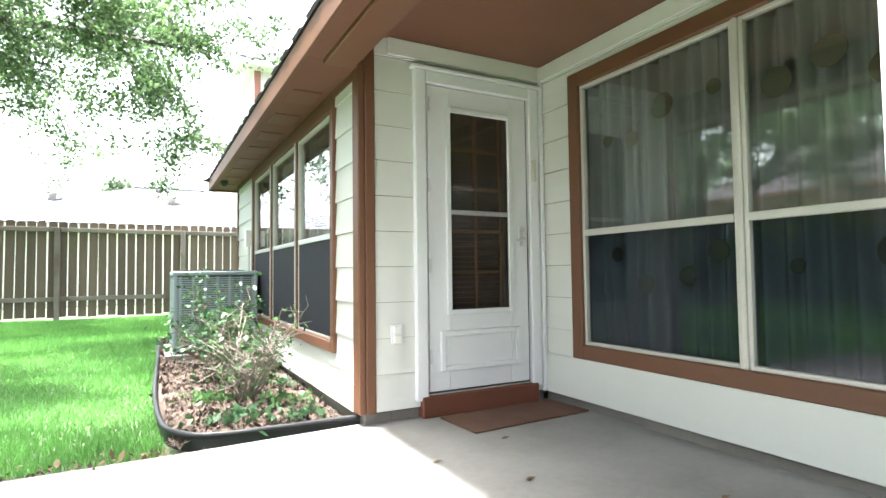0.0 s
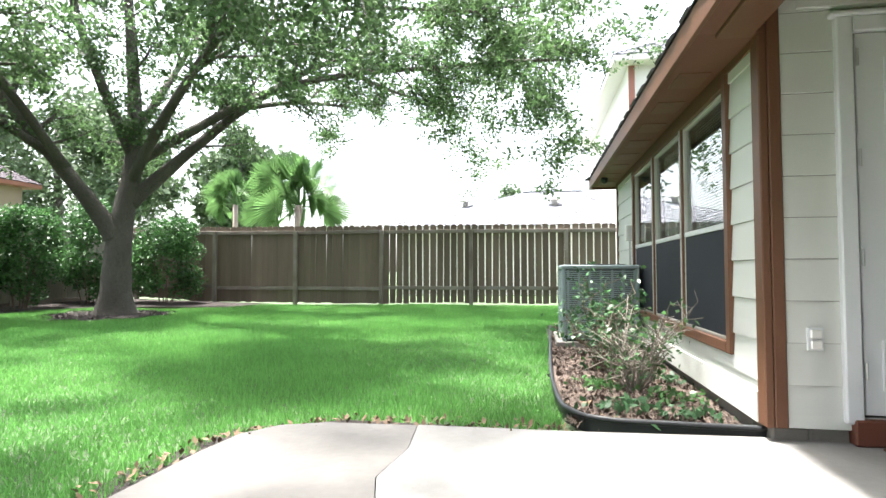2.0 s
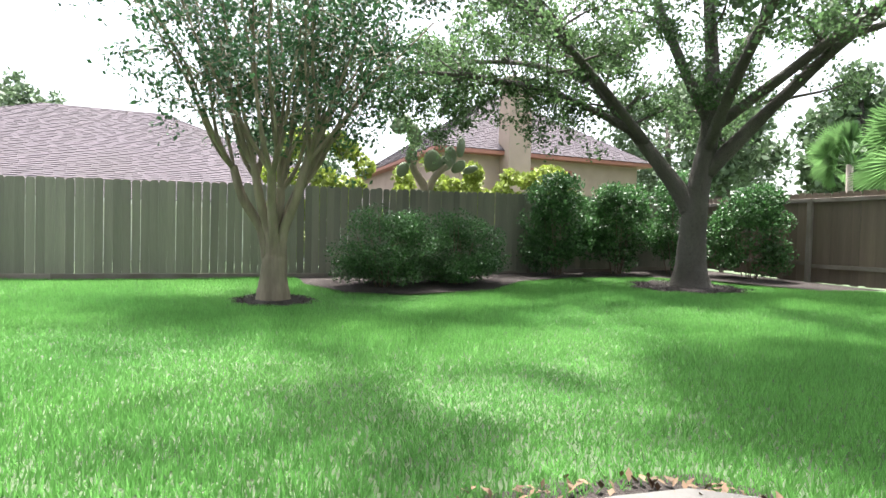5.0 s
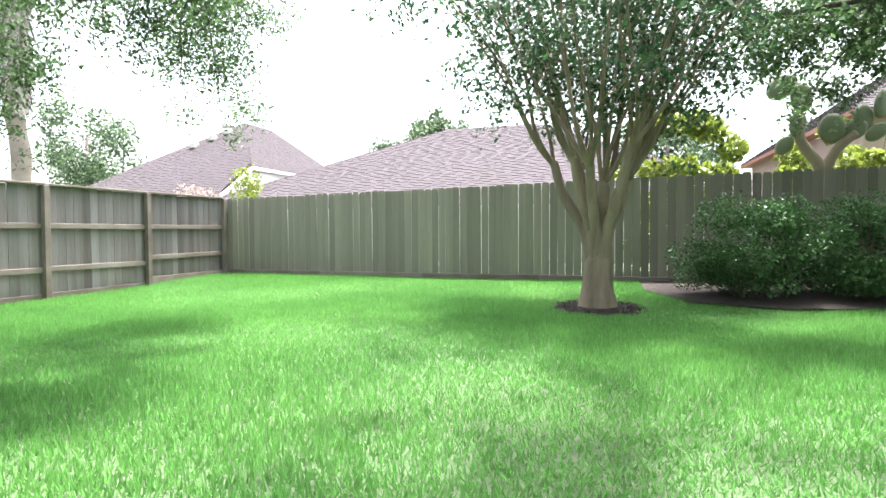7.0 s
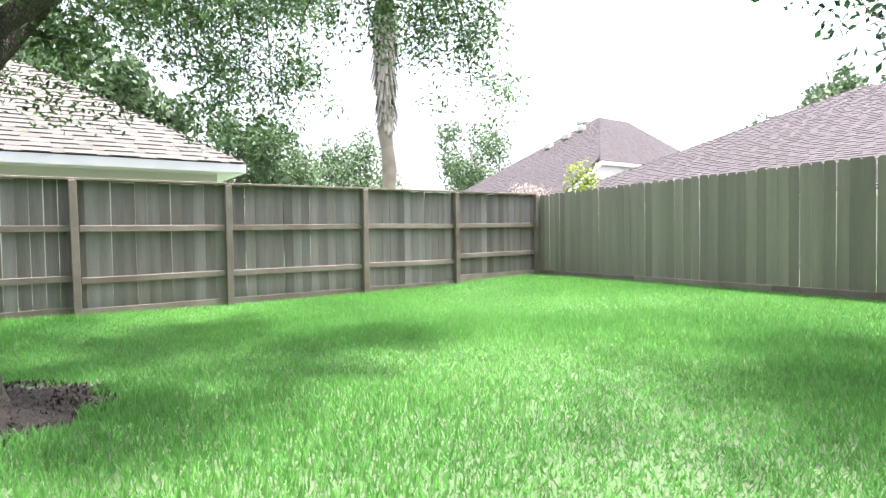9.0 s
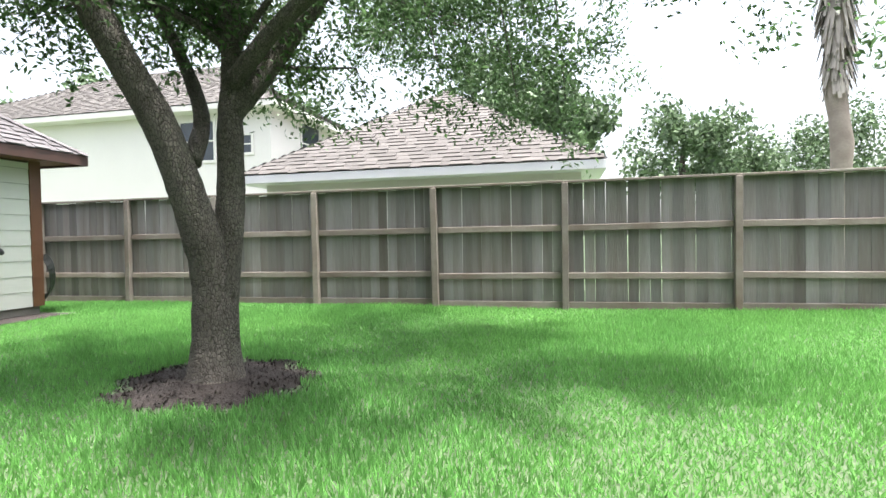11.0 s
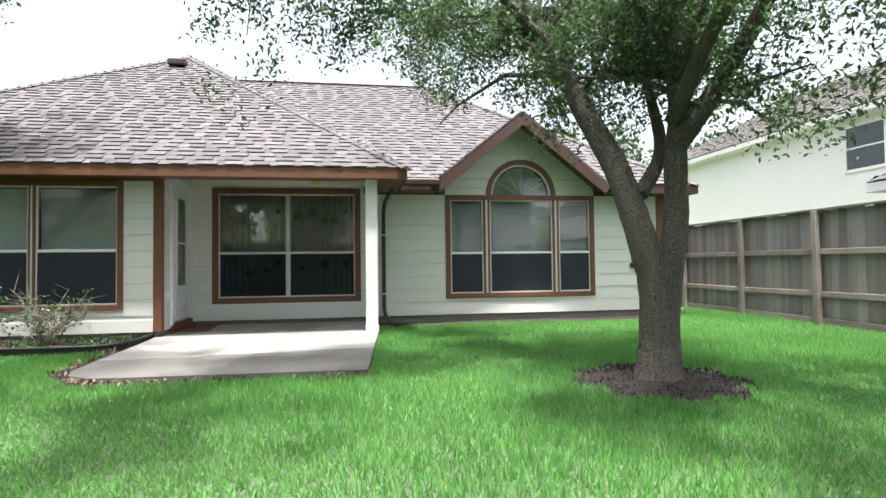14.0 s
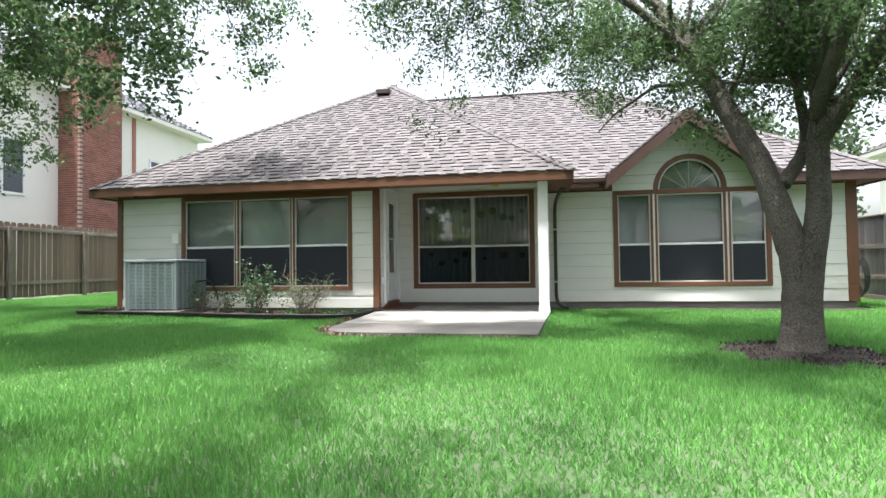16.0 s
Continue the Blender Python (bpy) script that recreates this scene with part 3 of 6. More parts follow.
part("arch_casing", arc(ARC_R - 0.09, ARC_R, -0.02, 0.038), BROWN, bay)
light = part("arch_frame", arc(ARC_R - 0.115, ARC_R - 0.09, -0.03, 0.012), ALUMINIUM, bay)
g = Geo()
ring = [P_main(ARC_Y + (ARC_R - 0.1) * math.cos(math.pi * k / 24), -0.015, ARC_Z - 0.06 + (ARC_R - 0.04) * math.sin(math.pi * k / 24)) for k in range(25)]
g.add(ring + [p + Vector((0.005, 0, 0)) for p in ring], [tuple(range(25)), tuple(range(49, 24, -1))])
part("arch_glass", g, GLASS, light).visible_shadow = False
for k in range(1, 6):
    a = math.pi * k / 6
    p0, p1 = P_main(ARC_Y + 0.06 * math.cos(a), -0.008, ARC_Z - 0.02 + 0.06 * math.sin(a)), P_main(ARC_Y + (ARC_R - 0.11) * math.cos(a), -0.008, ARC_Z + (ARC_R - 0.11) * math.sin(a))
    part("glazing_bar", Geo().tube([p0, p1], 0.005, 6), ALUMINIUM, light)
fan = Geo()
for k in range(60):
    a, b = math.pi * k / 60, math.pi * (k + 0.5) / 60
    fan.add([P_main(ARC_Y + 0.02 * math.cos(a), -0.10, ARC_Z - 0.05), P_main(ARC_Y + 0.52 * math.cos(a), -0.10, ARC_Z - 0.05 + 0.55 * math.sin(a)), P_main(ARC_Y + 0.52 * math.cos(b), -0.085, ARC_Z - 0.05 + 0.55 * math.sin(b))], [(0, 1, 2)])
part("fan_shade", fan, BLIND, light, "pleated white fan shade")

# ---- the porch door ----
door = tagged(new("door_1"), "white storm door with a long dark screened glass", "door", kind="structure")
d0, d1, dz0, dz1 = 5.05, 5.84, 0.215, 2.21
for a, b, p, q in ((4.95, 5.035, 0.17, 2.30), (5.855, 5.94, 0.17, 2.30), (5.035, 5.855, 2.215, 2.30)):
    part("door_casing", pbox(Geo(), P_door, a, b, 0.0, 0.045, p, q, 0.008), WHITE, door)
part("casing_cap", pbox(Geo(), P_door, 4.93, 5.96, 0.0, 0.06, 2.30, 2.325, 0.006), WHITE, door)
leaf = Geo()
for a, b, p, q in ((d0, d0 + 0.15, dz0, dz1), (d1 - 0.15, d1, dz0, dz1), (d0 + 0.15, d1 - 0.15, 2.06, dz1), (d0 + 0.15, d1 - 0.15, dz0, 0.72)):
    pbox(leaf, P_door, a, b, -0.01, 0.022, p, q, 0.004)
door_leaf = part("door_leaf", leaf, WHITE, door)
for x0, x1, z0, z1 in ((d0 + 0.13, d1 - 0.13, 0.70, 2.08), (5.13, 5.76, 0.34, 0.60)):
    fr = Geo()
    for a, b, p, q in ((x0, x0 + 0.035, z0, z1), (x1 - 0.035, x1, z0, z1), (x0 + 0.035, x1 - 0.035, z0, z0 + 0.035), (x0 + 0.035, x1 - 0.035, z1 - 0.035, z1)):
        pbox(fr, P_door, a, b, 0.02, 0.038, p, q, 0.009)
    part("panel_moulding", fr, WHITE, door_leaf)
part("cross_bar", pbox(Geo(), P_door, d0 + 0.15, d1 - 0.15, -0.005, 0.024, 1.365, 1.395, 0.004), CHROME, door_leaf)
part("storm_screen", pbox(Geo(), P_door, d0 + 0.15, d1 - 0.15, -0.004, 0.0, 0.72, 2.06, 0), glazing("door_screen_glass", (0.85, 0.82, 0.80), 0.03), door_leaf, "dark insect screen").visible_shadow = False
inner = Geo()
for z in np.arange(0.74, 2.05, 0.035):
    inner.add(*wedge(P_door, d0 + 0.17, d1 - 0.17, z, z + 0.03, 0.08, -0.075, -0.06))
part("inner_blind", inner, surface("inner_blind_slats", (0.11, 0.09, 0.078), 0.7, 0.2, 3, 30, 0), door)
bars = Geo()
for x in (d0 + 0.17, 5.445, d1 - 0.185):
    pbox(bars, P_door, x - 0.012, x + 0.012, -0.055, -0.03, 0.72, 2.06, 0.003)
for z in (0.98, 1.26, 1.55, 1.82):
    pbox(bars, P_door, d0 + 0.15, d1 - 0.15, -0.053, -0.032, z - 0.012, z + 0.012, 0.003)
part("inner_grille", bars, surface("inner_grille_paint", (0.17, 0.115, 0.07), 0.6, 0.1, 3, 30, 0), door)
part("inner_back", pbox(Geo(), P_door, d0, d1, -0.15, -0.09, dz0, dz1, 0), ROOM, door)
for z in (0.40, 0.98, 1.5, 2.03):
    part("hinge", Geo().tube([P_door(5.045, 0.05, z), P_door(5.045, 0.05, z + 0.09)], 0.008, 8), CHROME, door)
hd = pbox(Geo(), P_door, 5.765, 5.795, 0.022, 0.034, 1.16, 1.30, 0.006)
hd.tube([P_door(5.78, 0.03, 1.21), P_door(5.78, 0.07, 1.21), P_door(5.72, 0.075, 1.20)], 0.010, 8)
hd.tube([P_door(5.78, 0.03, 1.275), P_door(5.78, 0.052, 1.275)], 0.018, 10)
part("door_handle", hd, CHROME, door_leaf, "small white lever handle")
part("closer_bracket", pbox(Geo(), P_door, 5.87, 5.90, 0.045, 0.065, 1.62, 1.78, 0.004), ALUMINIUM, door)
part("door_sill", Geo().box(4.985, 5.90, YD - 0.055, YD + 0.02, 0.062, 0.195, 0.008), SILL_RED, door, "red-brown painted step under the door")

# ---- patio slab ----
edge = [(6.02, YD - 0.004), (4.66, 3.80), (3.55, 3.74), (2.6, 3.72), (2.15, 3.70), (1.9, 3.60), (1.76, 3.40), (1.72, 3.1), (1.69, 2.3), (1.66, 1.5), (1.64, 0.97), (3.0, 0.88), (4.5, 0.77), (6.02, 0.74)]
joint = [(2.70, 3.725), (2.74, 3.3), (2.69, 2.9), (2.80, 2.5), (2.83, 1.9), (2.93, 1.3), (2.92, 0.885)]
tagged(mesh_object("pavement_patio", Geo().slab([(x, y, 0.06) for x, y in [*edge[:3], *joint, *edge[11:]]], 0.2), CONCRETE), "worn grey concrete patio slab with cracks", "patio", kind="structure")
tagged(mesh_object("pavement_patio_outer", Geo().slab([(x, y, 0.057) for x, y in [*[(x - 0.006, y) for x, y in joint[::-1]], *edge[3:11]]], 0.2), CONCRETE_OLD_SHADED), "weathered outer part of the patio slab, darkened for tree shade", "patio", kind="structure")

# ---- roof ----
def ev(x):
    return EAVE_Z + PITCH * (x - XE)


def ev2(x):
    return EAVE_Z + PITCH * (x - XE2)


APEX = Vector((XE + HALF, 4.52, EAVE_Z + PITCH * HALF))
RIDGE_X = 9.85
RIDGE_Z = ev2(RIDGE_X)
Y_HIP = YE2 + (RIDGE_X - XE2)
roof = tagged(new("roof"), "brown-grey asphalt shingle hip roof with brown fascia", "roof", kind="structure")
planes = {
    "wing_front": [(XE, YE0, EAVE_Z), tuple(APEX), (XE, YE1, EAVE_Z)],
    "wing_left": [(XE, YE1, EAVE_Z), tuple(APEX), (15, APEX.y, APEX.z), (15, YE1, EAVE_Z)],
    "wing_right": [(XE, YE0, EAVE_Z), (15, YE0, EAVE_Z), (15, APEX.y, APEX.z), tuple(APEX)],
    "main_front": [(XE2, YE2, EAVE_Z), (RIDGE_X, Y_HIP, RIDGE_Z), (RIDGE_X, YE0 + RIDGE_X - XE2, RIDGE_Z), (XE2, YE0, EAVE_Z), (XE2, ARC_Y + 1.66, EAVE_Z), (7.236, ARC_Y + 0.1, ev2(7.236)), (XE2, ARC_Y - 1.46, EAVE_Z)],
    "main_right": [(XE2, YE2, EAVE_Z), (14.2, YE2, EAVE_Z), (RIDGE_X, Y_HIP, RIDGE_Z)],
    "main_back": [(RIDGE_X, Y_HIP, RIDGE_Z), (14.2, YE2, EAVE_Z), (14.2, YC, EAVE_Z), (RIDGE_X, YC, RIDGE_Z)],
}
for key, ring in planes.items():
    part("roof_deck", Geo().slab([Vector(p) - Vector((0, 0, 0.02)) for p in ring], 0.03), SHINGLE, roof)


def shingle_field(ring, along, up, row=0.142, tab=0.24, seed=1):
    """Courses of overlapping tabs that fill a sloping polygon, clipped row by row at its edges."""
    rnd = random.Random(seed)
    ring = [Vector(p) for p in ring]
    o, along, up = ring[0], Vector(along).normalized(), Vector(up).normalized()
    n = along.cross(up)
    if n.z < 0:
        n = -n
    flat = [((p - o).dot(along), (p - o).dot(up)) for p in ring]
    v0, v1 = min(q[1] for q in flat), max(q[1] for q in flat)
    g = Geo()
    v = v0
    while v < v1:
        mid = v + row * 0.3
        hits = []
        for (a, b), (c, d) in zip(flat, flat[1:] + flat[:1]):
            if (b - mid) * (d - mid) < 0:
                hits.append(a + (c - a) * (mid - b) / (d - b))
        hits.sort()
        for u0, u1 in zip(hits[::2], hits[1::2]):
            u, thick = u0 - rnd.uniform(0, 2 * tab), False
            while u < u1:
                w = tab * (rnd.choice((0.75, 0.9, 1.05)) if not thick else rnd.choice((0.4, 0.5, 0.65)))
                a, b = max(u, u0), min(u + w - 0.004, u1)
                u += w
                if b - a < 0.02:
                    continue
                thick = not thick
                t = 0.016 if thick else 0.002
                q = [o + along * uu + up * vv + n * hh for uu in (a, b) for vv, hh in ((v - 0.01, 0), (v - 0.01, t + 0.005), (v + row, 0.002))]
                g.add(q, [(1, 4, 5, 2), (0, 3, 4, 1), (0, 1, 2), (3, 5, 4)])
        v += row
    return g


sl = math.sqrt(1 + PITCH ** 2)
for ring, along, up, seed in (
    (planes["wing_front"], (0, 1, 0), (1, 0, PITCH), 1),
    (planes["wing_right"], (1, 0, 0), (0, APEX.y - YE0, PITCH * HALF), 2),
    (planes["main_front"], (0, 1, 0), (1, 0, PITCH), 3),
    (planes["wing_left"], (1, 0, 0), (0, APEX.y - YE1, PITCH * HALF), 4),
):
    ob = part("shingle", shingle_field(ring, along, up, seed=seed), SHINGLE, roof)
    ob["kind"] = "stuff"
for a, b in (((XE, YE0, EAVE_Z), tuple(APEX)), ((XE, YE1, EAVE_Z), tuple(APEX)), ((XE2, YE2, EAVE_Z), (RIDGE_X, Y_HIP, RIDGE_Z)), ((RIDGE_X, Y_HIP, RIDGE_Z), (RIDGE_X, YC, RIDGE_Z)), (tuple(APEX), (15, APEX.y, APEX.z))):
    a, b = Vector(a), Vector(b)
    cap, k = Geo(), int((b - a).length / 0.14)
    d = (b - a).normalized()
    s = d.cross(Vector((0, 0, 1))).normalized()
    for i in range(k):
        p, q = a + (b - a) * i / k + Vector((0, 0, 0.028)), a + (b - a) * (i + 1.05) / k + Vector((0, 0, 0.022))
        cap.add([p - s * 0.12 - Vector((0, 0, 0.05)), p, p + s * 0.12 - Vector((0, 0, 0.05)), q - s * 0.12 - Vector((0, 0, 0.055)), q, q + s * 0.12 - Vector((0, 0, 0.055))], [(0, 1, 4, 3), (1, 2, 5, 4), (0, 2, 1)])
    part("ridge_cap", cap, SHINGLE, roof)

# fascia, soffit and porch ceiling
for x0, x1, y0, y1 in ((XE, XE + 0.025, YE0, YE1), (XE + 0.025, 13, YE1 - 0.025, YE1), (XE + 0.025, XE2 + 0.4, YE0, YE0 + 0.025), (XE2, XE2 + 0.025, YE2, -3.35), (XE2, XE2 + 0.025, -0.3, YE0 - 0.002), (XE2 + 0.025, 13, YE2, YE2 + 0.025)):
    # boards of the main front take the brown with shade in it
    part("fascia_board", Geo().box(x0, x1, y0, y1, FASCIA_Z, EAVE_Z - 0.012, 0.004), SHADED_BROWN if x0 >= XE2 else BROWN, roof)
for x0, x1, y0, y1 in ((XE + 0.025, XW + 0.0, YD - 0.03, YE1 - 0.025), (XE + 0.025, 4.40, YE0 + 0.025, YD - 0.032), (XE2 + 0.025, XM, YE2 + 0.025, -3.39), (XE2 + 0.025, XM, -0.27, YE0 - 0.01), (XM, 13, YE2 + 0.025, YR + 0.1), (XW, 13, YL - 0.1, YE1 - 0.025), (4.40, XM - 0.0, YE0 + 0.025, 0.74)):
    part("soffit_panel", Geo().box(x0, x1, y0, y1, FASCIA_Z + 0.035, FASCIA_Z + 0.05), SOFFIT, roof)
for y in np.arange(4.3, 9.1, 0.62):
    part("soffit_vent", Geo().box(XE + 0.10, XE + 0.30, y, y + 0.30, FASCIA_Z + 0.028, FASCIA_Z + 0.036, 0.003), BROWN, roof)
tagged(mesh_object("ceiling_porch", Geo().box(4.42, XM - 0.001, 0.75, YD - 0.001, 2.47, 2.50), SOFFIT), "brown painted porch ceiling", "ceiling", kind="structure")
part("porch_beam", Geo().box(4.36, 4.545, 0.745, YD - 0.026, 2.222, 2.468, 0.006), BROWN, roof)
part("porch_beam", Geo().box(4.55, XM - 0.03, 0.75, 0.90, 2.275, 2.468, 0.006), BROWN, roof)
part("wall_band", Geo().box(4.77, XM - 0.04, YD - 0.04, YD - 0.018, 2.36, 2.468, 0.004), SIDING, roof)
part("wall_band", Geo().box(XM - 0.04, XM - 0.018, 0.92, YD - 0.045, 2.36, 2.468, 0.004), SIDING, roof)
post = thing("porch_post", "square white wooden post holding up the porch roof", "post", (4.45, 0.86, 0.06))
mesh_object("shaft", Geo().box(-0.085, 0.085, -0.085, 0.085, 0.0, 2.21, 0.008), WHITE, post)
mesh_object("base_block", Geo().box(-0.092, 0.092, -0.092, 0.092, 0.0, 0.10, 0.008), WHITE, post)

# the small gable over the bay window
GC = ARC_Y + 0.10
GY0, GY1, GX = GC - 1.56, GC + 1.56, 5.48
GZ = EAVE_Z - 0.05
GTOP = GZ + 1.56 * GABLE_SLOPE
for sgn, y in ((-1, GY0), (1, GY1)):
    ring = [(GX, y, GZ), (GX, GC, GTOP), (7.26, GC, GTOP), (5.52, y, GZ)]
    part("roof_deck", Geo().slab([Vector(p) for p in (ring if sgn < 0 else ring[::-1])], 0.04), SHINGLE, roof)
    ob = part("shingle", shingle_field([ring[0], ring[3], ring[2], ring[1]], (1, 0, 0), (0, -sgn, GABLE_SLOPE), seed=8 + sgn), SHINGLE, roof)
    ob["kind"] = "stuff"
    d = Vector((0, GC - y, GTOP - GZ))
    n = Vector((0, -d.z, d.y)).normalized()
    if n.z < 0:
        n = -n
    up = Vector((0, y, GZ)) - n * 0.0
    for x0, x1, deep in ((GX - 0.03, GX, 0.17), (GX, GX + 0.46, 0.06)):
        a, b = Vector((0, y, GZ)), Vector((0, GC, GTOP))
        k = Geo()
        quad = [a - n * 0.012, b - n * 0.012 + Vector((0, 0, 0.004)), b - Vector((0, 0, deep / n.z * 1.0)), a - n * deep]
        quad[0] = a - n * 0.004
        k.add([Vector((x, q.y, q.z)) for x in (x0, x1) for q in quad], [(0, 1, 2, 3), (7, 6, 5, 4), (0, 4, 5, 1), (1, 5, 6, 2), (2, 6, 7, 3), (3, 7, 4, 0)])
        # shade below the gable edge is part of this brown
        part("rake_board", k, SHADED_BROWN, roof)

# ---- fences ----
def picket_geo(w, h, ear):
    """A dog-eared board, bevelled along its edges."""
    t = 0.016
    ring = [(-w / 2, 0), (w / 2, 0), (w / 2, h - ear), (w / 2 - ear, h), (-w / 2 + ear, h), (-w / 2, h - ear)]
    g = Geo()
    k = len(ring)
    g.add([Vector((x, y, z)) for y in (-t / 2, t / 2) for x, z in ring], [tuple(range(k)), tuple(range(2 * k - 1, k - 1, -1))] + [(i, i + k, (i + 1) % k + k, (i + 1) % k) for i in range(k)])
    return g


def fence(name, label, start, end, top0, top1, inside, wood, pitch, width, ear, board_side, rails, posts, first=0.2, cap=False, rot_board=False, seed=1, at=()):
    """A board fence from start to end. inside: +1 when the garden lies to the left of the way along it. board_side: +1 puts the boards on the garden side."""
    rnd = random.Random(seed)
    a, b = Vector((*start, 0)), Vector((*end, 0))
    d = (b - a).normalized()
    n = Vector((-d.y, d.x, 0)) * inside
    rz = math.degrees(math.atan2(d.y, d.x))
    length = (b - a).length
    fe = tagged(new(name), label, "fence", kind="structure")
    shapes = []
    for k in range(5):
        me = bpy.data.meshes.new("picket")
        g = picket_geo(width * (0.97 + 0.015 * k), 1.0, ear)
        me.from_pydata(g.v, [], g.f)
        me.materials.append(wood)
        shapes.append(me)
    s = pitch / 2
    while s < length:
        p = a + d * s
        gz = ground_z(p.x, p.y)
        low = gz + 0.05 + rnd.uniform(0, 0.03)
        high = top0 + (top1 - top0) * s / length + rnd.uniform(-0.012, 0.012)
        ob = new("picket", rnd.choice(shapes))
        ob.parent = fe
        off = 0.03 * board_side + rnd.uniform(-0.002, 0.002)
        ob.matrix_basis = pose(p.x + n.x * off, p.y + n.y * off, low, 0, rnd.uniform(-0.35, 0.35), rz + rnd.uniform(-1.2, 1.2)) @ Matrix.Diagonal((1, 1, high - low, 1))
        s += pitch if not (name == "fence_far" and p.x < -0.4) else 0.142
    near = -0.02 if board_side > 0 else 0.02
    k = int(length / posts) + 1
    spots = sorted({0.05, *[min(i * posts + first, length) for i in range(k + 1)]})
    if at:
        spots = list(at)
    for i, s in enumerate(spots):
        p = a + d * s + n * (near * 2.6)
        gz = ground_z(p.x, p.y)
        high = top0 + (top1 - top0) * s / length - (0.0 if cap else 0.12)
        m = pose(p.x, p.y, 0, 0, rnd.uniform(-0.5, 0.5), rz)
        part("fence_post", Geo().box(-0.045, 0.045, -0.045, 0.045, gz - 0.1, high, 0.006, m), RAIL, fe)
    for s0, s1 in zip(spots, spots[1:]):
        if s1 - s0 < 0.3:
            continue
        for r in rails:
            z0 = ground_z(*(a + d * s0).to_2d()) if r < 1.2 else 0.0
            mid = a + d * ((s0 + s1) / 2) + n * (near * 0.9)
            z = (ground_z(mid.x, mid.y) + r) if r < 1.0 else (top0 + (top1 - top0) * (s0 + s1) / 2 / length - (2.0 - r))
            m = pose(mid.x, mid.y, z, 0, rnd.uniform(-0.4, 0.4), rz)
            part("fence_rail", Geo().box(-(s1 - s0) / 2 + 0.046, (s1 - s0) / 2 - 0.046, -0.02 + near * 0.2, 0.02 + near * 0.2, -0.043, 0.043, 0.005, m), RAIL, fe)
        if cap:
            mid = a + d * ((s0 + s1) / 2)
            m = pose(mid.x, mid.y, top0 + (top1 - top0) * (s0 + s1) / 2 / length + 0.018, 0, rnd.uniform(-0.2, 0.2), rz)
            part("cap_board", Geo().box(-(s1 - s0) / 2 + 0.002, (s1 - s0) / 2 - 0.002, -0.06, 0.07, -0.016, 0.016, 0.004, m), RAIL, fe)
        if rot_board:
            mid = a + d * ((s0 + s1) / 2) + n * (0.045 * board_side if board_side > 0 else 0.0)
            gz = ground_z(mid.x, mid.y)
            m = pose(mid.x, mid.y, gz, 0, 0, rz)
            part("base_plank", Geo().box(-(s1 - s0) / 2 + 0.002, (s1 - s0) / 2 - 0.002, -0.018, 0.018, -0.05, 0.11, 0.005, m), RAIL, fe)
    return fe


fence("fence_far", "weathered brown board fence with gaps between dog-eared pickets", (-7.5, 13.35), (16.5, 13.35), 2.10, 2.0, -1, WOOD_A, 0.165, 0.142, 0.025, -1, (0.42, 1.84), 2.18, first=0.7, seed=3)
fence("fence_back", "olive-grey weathered board fence with close dog-eared pickets", (-7.9, -5.82), (-7.55, 13.3), 1.76, 2.08, -1, WOOD_B, 0.143, 0.138, 0.02, 1, (), 2.3, rot_board=True, seed=4)
fence("fence_side", "grey weathered board fence with rails, posts and a cap board", (-7.85, -5.77), (13.5, -6.15), 1.76, 1.76, 1, WOOD_C, 0.146, 0.143, 0.004, -1, (0.48, 1.37), 1.93, cap=True, rot_board=True, seed=5, at=(0.05, 2.11, 4.03, 6.25, 8.14, 10.07, 11.87, 13.59, 15.45, 17.3, 19.2, 21.2))


